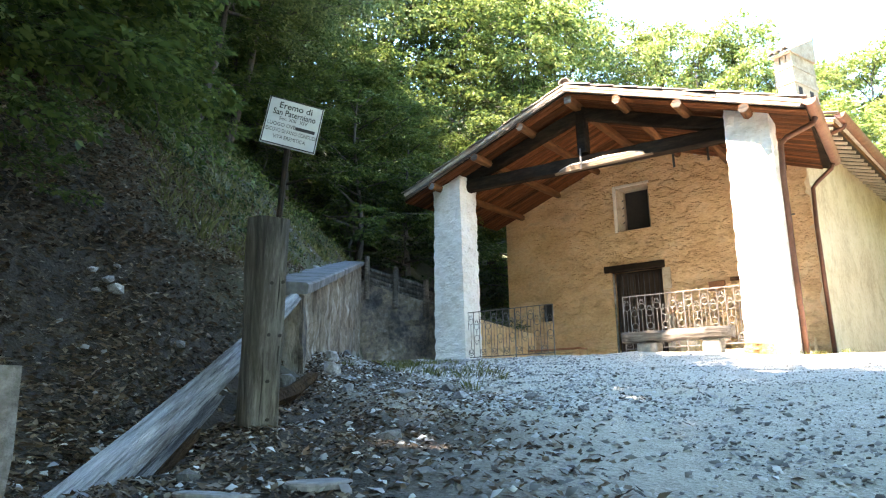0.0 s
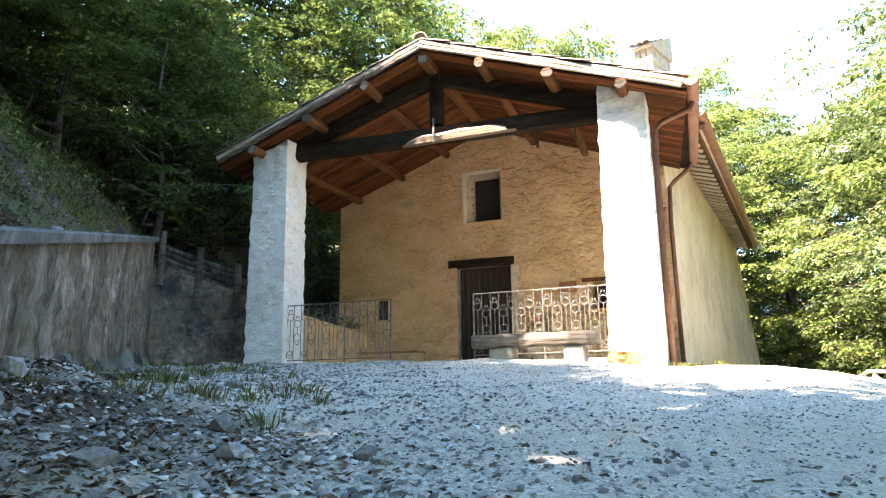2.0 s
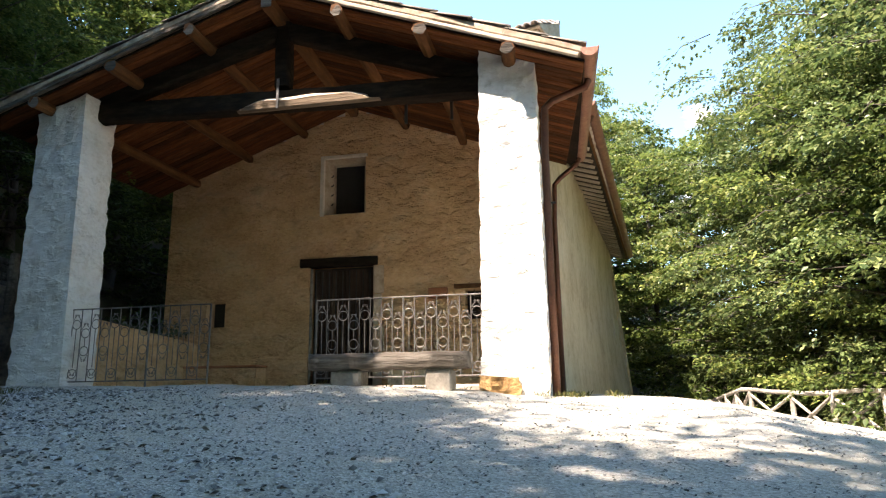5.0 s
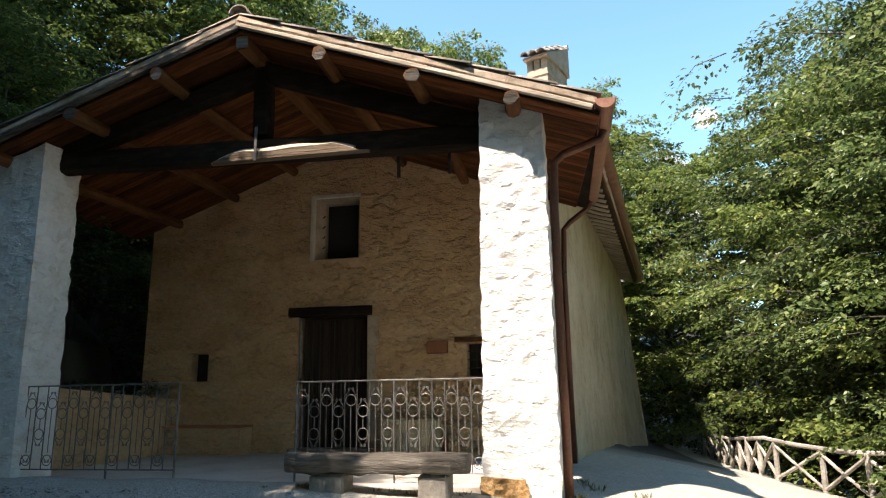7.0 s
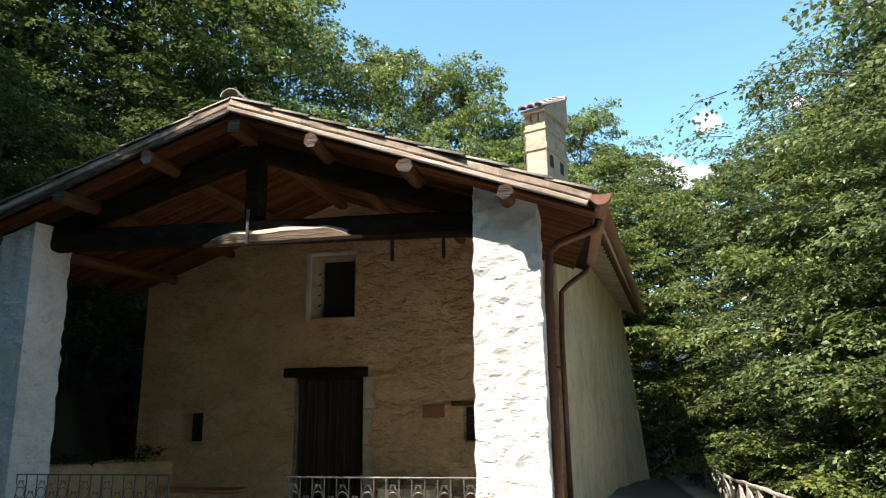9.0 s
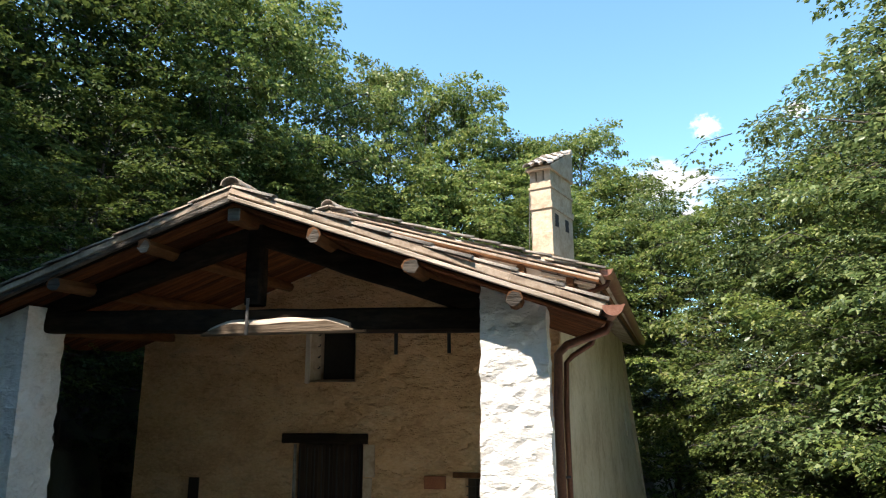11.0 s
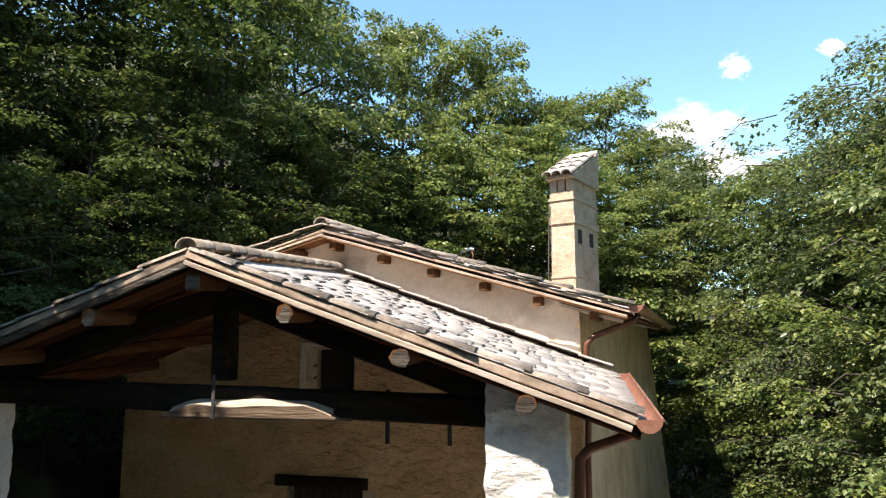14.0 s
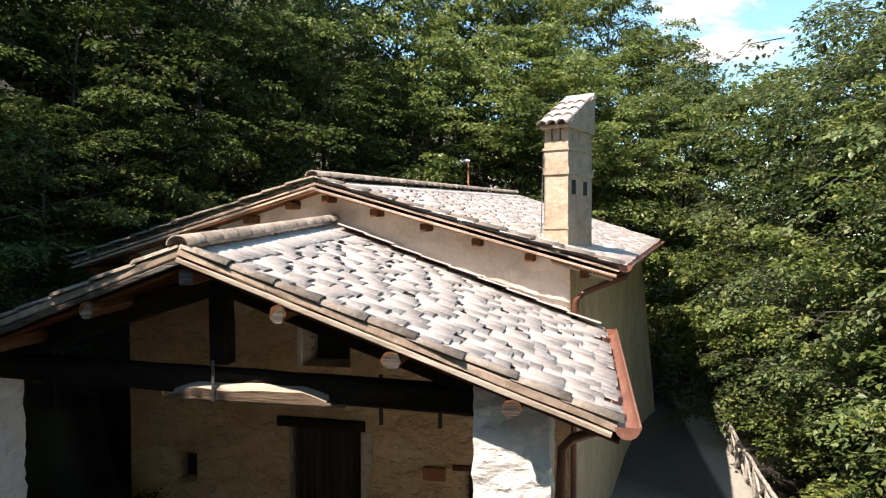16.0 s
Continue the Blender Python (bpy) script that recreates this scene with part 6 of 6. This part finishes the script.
# leafy saplings hanging over the foot of the bank
for x, y, s, turn in ((1.25, -13.55, 1.1, 20), (1.8, -13.9, 0.85, 140), (0.5, -13.0, 1.25, 250), (2.1, -13.55, 0.42, 60), (0.2, -12.1, 1.1, 300), (0.9, -12.5, 0.8, 200), (-0.9, -12.6, 1.5, 90), (-0.2, -13.8, 1.6, 10), (1.0, -14.5, 1.5, 80), (-1.6, -11.2, 1.4, 170), (2.9, -15.2, 0.9, 33)):
    plant(2, x, y, s, turn, pool=SHRUBS)
for f, depth, s in ((0.35, 3.6, 0.6), (0.5, 4.2, 0.75), (0.62, 3.4, 0.5), (0.78, 3.8, 0.65), (0.9, 3.0, 0.55), (1.0, 2.2, 0.5), (0.2, 4.4, 0.6)):
    foot = WALL_N.lerp(WALL_C, f)
    plant(0 if f > 0.4 else 1, foot.x - 0.767 * depth, foot.y - 0.642 * depth, s, f * 700, pool=SHRUBS)
# bushes that cover the upper bank
ru = random.Random(58)
for n in range(60):
    f = ru.random()
    if n < 34:
        foot, depth = HILL_LINE[2].lerp(WALL_N, f * 1.3 - 0.15), ru.uniform(1.5, 4.2)
        x, y = foot.x - 0.837 * depth, foot.y - 0.547 * depth
    else:
        foot, depth = WALL_N.lerp(WALL_C, f), ru.uniform(2.6, 5.0)
        x, y = foot.x - 0.767 * depth, foot.y - 0.642 * depth
    pick = ru.choice((0, 2, 2, 2))
    plant(pick, x, y, ru.uniform(0.32, 0.55) if pick == 0 else ru.uniform(0.6, 1.2), ru.uniform(0, 360), pool=SHRUBS)
# bushes and saplings scattered over the bank
rb = random.Random(31)
for n in range(26):
    f, depth = rb.random(), rb.uniform(4.6, 9.5)
    foot = HILL_LINE[2].lerp(WALL_C, f * 1.05)
    x, y = foot.x - 0.77 * depth, foot.y - 0.635 * depth
    plant(0, x, y, rb.uniform(0.7, 1.15), rb.uniform(0, 360), pool=SHRUBS)


# ---- stones, fallen leaves, grass ----
def stone_mesh(seed):
    rng = random.Random(seed)
    bm = bmesh.new()
    bmesh.ops.create_icosphere(bm, subdivisions=1, radius=1.0)
    for v in bm.verts:
        v.co = Vector((v.co.x * rng.uniform(0.7, 1.2), v.co.y * rng.uniform(0.6, 1.0), v.co.z * rng.uniform(0.4, 0.75)))
    me = bpy.data.meshes.new("stone")
    bm.to_mesh(me)
    bm.free()
    me.materials.append(STONE)
    return me


stones = [stone_mesh(k) for k in range(6)]
rs = random.Random(9)
placed = 0
while placed < 95:
    x, y = rs.uniform(-1.5, 4.6), rs.uniform(-13.8 if placed < 25 else -11.8, -6.4)
    s, _ = hill_side(x, y)
    if s > 0.8 or s < -3.2 or rs.random() < max(0.0, -s - 0.6) * 0.45:
        continue
    r = rs.choice((0.03, 0.035, 0.04, 0.05, 0.06, 0.085)) * rs.uniform(0.8, 1.25)
    ob = put("stone", stones[placed % 6], None, m=pose(x, y, land(x, y) + r * 0.15, rs.uniform(-20, 20), rs.uniform(-20, 20), rs.uniform(0, 360)) @ Matrix.Diagonal((r, r, r, 1)))
    tagged(ob, "angular grey-white limestone lying on the gravel", "stone", "loose stones")
    placed += 1


for x, y, r in ((2.55, -11.95, 0.085), (2.2, -11.2, 0.10), (1.75, -10.75, 0.085), (1.3, -10.1, 0.07), (2.75, -11.6, 0.06)):
    ob = put("stone", stones[int(r * 100) % 6], None, m=pose(x, y, land(x, y) + r * 0.3, 20 * x, 10 * y, 50 * x) @ Matrix.Diagonal((r, r, r, 1)))
    tagged(ob, "rough pale stone at the foot of the wall", "stone", "loose stones")


def scatter(name, count, where, shape, material, label, category):
    """Joins many small pieces on the ground; where(rng) gives x, y, size or None; shape: verts and triangles."""
    rng = random.Random(count)
    base, tri = np.array(shape[0], float), np.array(shape[1])
    vs, ts, n = [], [], 0
    while n < count:
        w = where(rng)
        if w is None:
            continue
        x, y, size = w
        m = np.array(pose(x, y, land(x, y) + size * 0.12, rng.uniform(-38, 38), rng.uniform(-38, 38), rng.uniform(0, 360)))
        k = size * np.array((rng.uniform(0.7, 1.3), rng.uniform(0.7, 1.2), rng.uniform(0.6, 1.2)))
        vs.append((base * k) @ m[:3, :3].T + m[:3, 3])
        ts.append(tri + n * len(base))
        n += 1
    ob = put(name, quick_mesh(name, np.concatenate(vs), np.concatenate(ts), material), None)
    return tagged(ob, label, category, kind="stuff")


octa = [(1, 0.1, 0), (-0.9, 0.2, 0.1), (0.1, 0.9, 0), (-0.1, -0.8, 0.1), (0.15, 0, 0.62)]
octa_f = [(0, 2, 4), (2, 1, 4), (1, 3, 4), (3, 0, 4)]
leaf_s = [(1, 0, 0.1), (0, 0.45, 0.22), (-1, 0, 0.0), (0, -0.45, 0.2), (0.1, 0, 0.0)]
leaf_f = [(0, 1, 4), (1, 2, 4), (2, 3, 4), (3, 0, 4)]


def on_gravel(rng):
    x, y = rng.uniform(-2.0, 9.0), -4.4 - 10.5 * rng.random()
    s, _ = hill_side(x, y)
    edge = s + (1.5 if y > -10.5 else 2.3)
    if s > 0.3 or (edge > 0.2 and y < -11.6 and rng.random() < 0.75) or rng.random() > math.exp(0.42 * min(0.0, s + 0.8)) + 0.2:
        return None
    return x, y, rng.choice((0.006, 0.007, 0.009, 0.011, 0.014, 0.018, 0.025) if s > -1.6 - 2.0 * rng.random() else (0.005, 0.007, 0.009, 0.012))


def on_bank(rng):
    x, y = rng.uniform(-8.0, 5.4), rng.uniform(-18.0, -3.5)
    s, along = hill_side(x, y)
    if s < -2.0 or s > 7.5 or (s > 0.3 and along > RUN_N and rng.random() < 0.4) or (s > 3.0 and rng.random() < 0.35) or rng.random() > 1.6 + 0.8 * s or (s < -0.6 and y > -10.2):
        return None
    return x, y, rng.uniform(0.013, 0.031) * (1.0 if s < 1.5 else 1.55)


def by_the_path(rng):
    x, y = rng.uniform(-0.5, 4.6), rng.uniform(-15.2, -9.6)
    s, along = hill_side(x, y)
    if s < -1.3 or s > 5.0 or (s < -0.2 and rng.random() > 1.0 + s / 1.3) or (y > -10.8 and s < -0.3):
        return None
    return x, y, rng.uniform(0.011, 0.030) if s > -0.25 else rng.uniform(0.007, 0.018)


scatter("gravel_stones", 46000, on_gravel, (octa, octa_f), leafy("pebble", [(0.09, 0.088, 0.082), (0.18, 0.178, 0.168), (0.30, 0.298, 0.285), (0.50, 0.50, 0.48)], 0.0, 0.9), "loose grey and white gravel stones", "gravel")
scatter("fallen_leaves", 60000, on_bank, (leaf_s, leaf_f), LITTER, "brown and grey fallen leaves on the bank", "leaves")
scatter("wayside_leaves", 72000, by_the_path, (leaf_s, leaf_f), LITTER, "thick brown fallen leaves beside the path", "leaves")
def stones_at_foot(rng):
    w = on_bank(rng)
    if w is None or hill_side(w[0], w[1])[0] > 0.8:
        return None
    return w[0], w[1], rng.choice((0.012, 0.016, 0.02, 0.03))


scatter("bank_stones", 700, stones_at_foot, (octa, octa_f), STONE, "small pale stones on the bank", "stones")


def tufts(name, spots, label, blades=30, tall=0.085, spread=0.12, seed=3):
    rng = np.random.default_rng(seed)
    vs, ts, n = [], [], 0
    for x, y, k in spots:
        for _ in range(blades):
            a, r = rng.uniform(0, 6.28), rng.uniform(0, spread * k)
            bx, by = x + math.cos(a) * r, y + math.sin(a) * r
            h, w = tall * k * rng.uniform(0.4, 1.2), 0.0018 * k + 0.001
            l = rng.uniform(0.15, 0.7) * h
            ca, sa = math.cos(a + rng.uniform(-0.6, 0.6)), math.sin(a + rng.uniform(-0.6, 0.6))
            z = land(bx, by) - 0.01
            vs += [(bx - sa * w, by + ca * w, z), (bx + sa * w, by - ca * w, z), (bx + ca * l * 0.4 + sa * w * 0.7, by + sa * l * 0.4 - ca * w * 0.7, z + h * 0.65), (bx + ca * l, by + sa * l, z + h)]
            ts += [(n, n + 1, n + 2), (n, n + 2, n + 3)]
            n += 4
    ob = put(name, quick_mesh(name, vs, ts, GRASS), None)
    return tagged(ob, label, "grass", kind="stuff")


rg = random.Random(21)
spots = []
while len(spots) < 230:
    x, y = rg.uniform(-4.5, 5.0), rg.uniform(-14.0, -4.2)
    s, along = hill_side(x, y)
    if -1.7 < s < -0.1 and (along > RUN_N + 0.5) and rg.random() < 0.6:
        spots.append((x, y, rg.uniform(0.5, 1.2)))
    elif 0.4 < s < 6 and along > RUN_N + 0.5 and rg.random() < 0.5:
        spots.append((x, y, rg.uniform(0.8, 1.8)))
for _ in range(16):
    spots.append((rg.uniform(4.3, 5.2), rg.uniform(-4.3, -2.5), rg.uniform(0.5, 1.0)))
for _ in range(12):
    spots.append((rg.uniform(1.6, 3.8), rg.uniform(-4.25, -4.0), rg.uniform(0.3, 0.6)))
while len(spots) < 1700:
    x, y = rg.uniform(-7.0, 2.5), rg.uniform(-12.5, -3.0)
    s, along = hill_side(x, y)
    if 0.4 < s < 4.5 and along > RUN_N - 0.9:
        spots.append((x, y, rg.uniform(0.5, 1.3)))
tufts("grass_tufts", spots, "sparse dry green grass tufts at the foot of the bank")

# low leafy undergrowth higher on the bank
rngu, pts, rr = np.random.default_rng(4), [], random.Random(14)
while len(pts) < 2600:
    x, y = rr.uniform(-9.5, 4.5), rr.uniform(-18.0, -1.0)
    s, along = hill_side(x, y)
    if (1.3 if along < RUN_N else 1.0) < s < 9.5 and rr.random() < (s - 0.5) / 3.5 and noise.noise(Vector((x * 0.7, y * 0.7, 5))) > -0.15:
        pts.append((x, y, land(x, y) + rr.uniform(0.03, 0.35)))
v, f = leaf_cloud(pts, [(0.5, 0.4, 0.75)] * len(pts), list(rngu.uniform(0.5, 1.3, len(pts))), rngu, 22, 0.30, 0.085)
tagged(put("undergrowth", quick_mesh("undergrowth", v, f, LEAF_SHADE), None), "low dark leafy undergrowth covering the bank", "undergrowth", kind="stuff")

# creeping plants on the slope over the wall
pts = []
while len(pts) < 1500:
    x, y = rr.uniform(-9.0, 2.5), rr.uniform(-14.0, -2.5)
    s, along = hill_side(x, y)
    if 0.5 < s < 4.5 and along > RUN_N + 0.2 and noise.noise(Vector((x * 1.1, y * 1.1, 2))) > -0.25:
        pts.append((x, y, land(x, y) + rr.uniform(0.01, 0.09)))
v, f = leaf_cloud(pts, [(0.4, 0.3, 0.86)] * len(pts), list(rngu.uniform(0.5, 1.3, len(pts))), rngu, 20, 0.17, 0.05)
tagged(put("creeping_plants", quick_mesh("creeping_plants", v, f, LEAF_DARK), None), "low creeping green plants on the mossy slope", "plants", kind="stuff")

# plants on the parapet
rngp = np.random.default_rng(8)
pp = [(-2.1 + rngp.uniform(-0.12, 0.12), y, 0.92 + rngp.uniform(-0.1, 0.15)) for y in np.linspace(-3.1, -0.3, 26)]
v, f = leaf_cloud(pp, [(0, 0, 1)] * len(pp), [1.0] * len(pp), rngp, 40, 0.16, 0.055)
tagged(put("parapet_plants", quick_mesh("parapet_plants", v, f, LEAF_DARK), None), "small leafy plants growing on the parapet", "plants", kind="stuff")

# ---- the portico's upper tiles, each its own piece ----
roof_slope("portico_left", PORTICO_L, portico_roof, 24, 11, False)
roof_slope("portico_right", PORTICO_R, portico_roof, 24, 11, True)
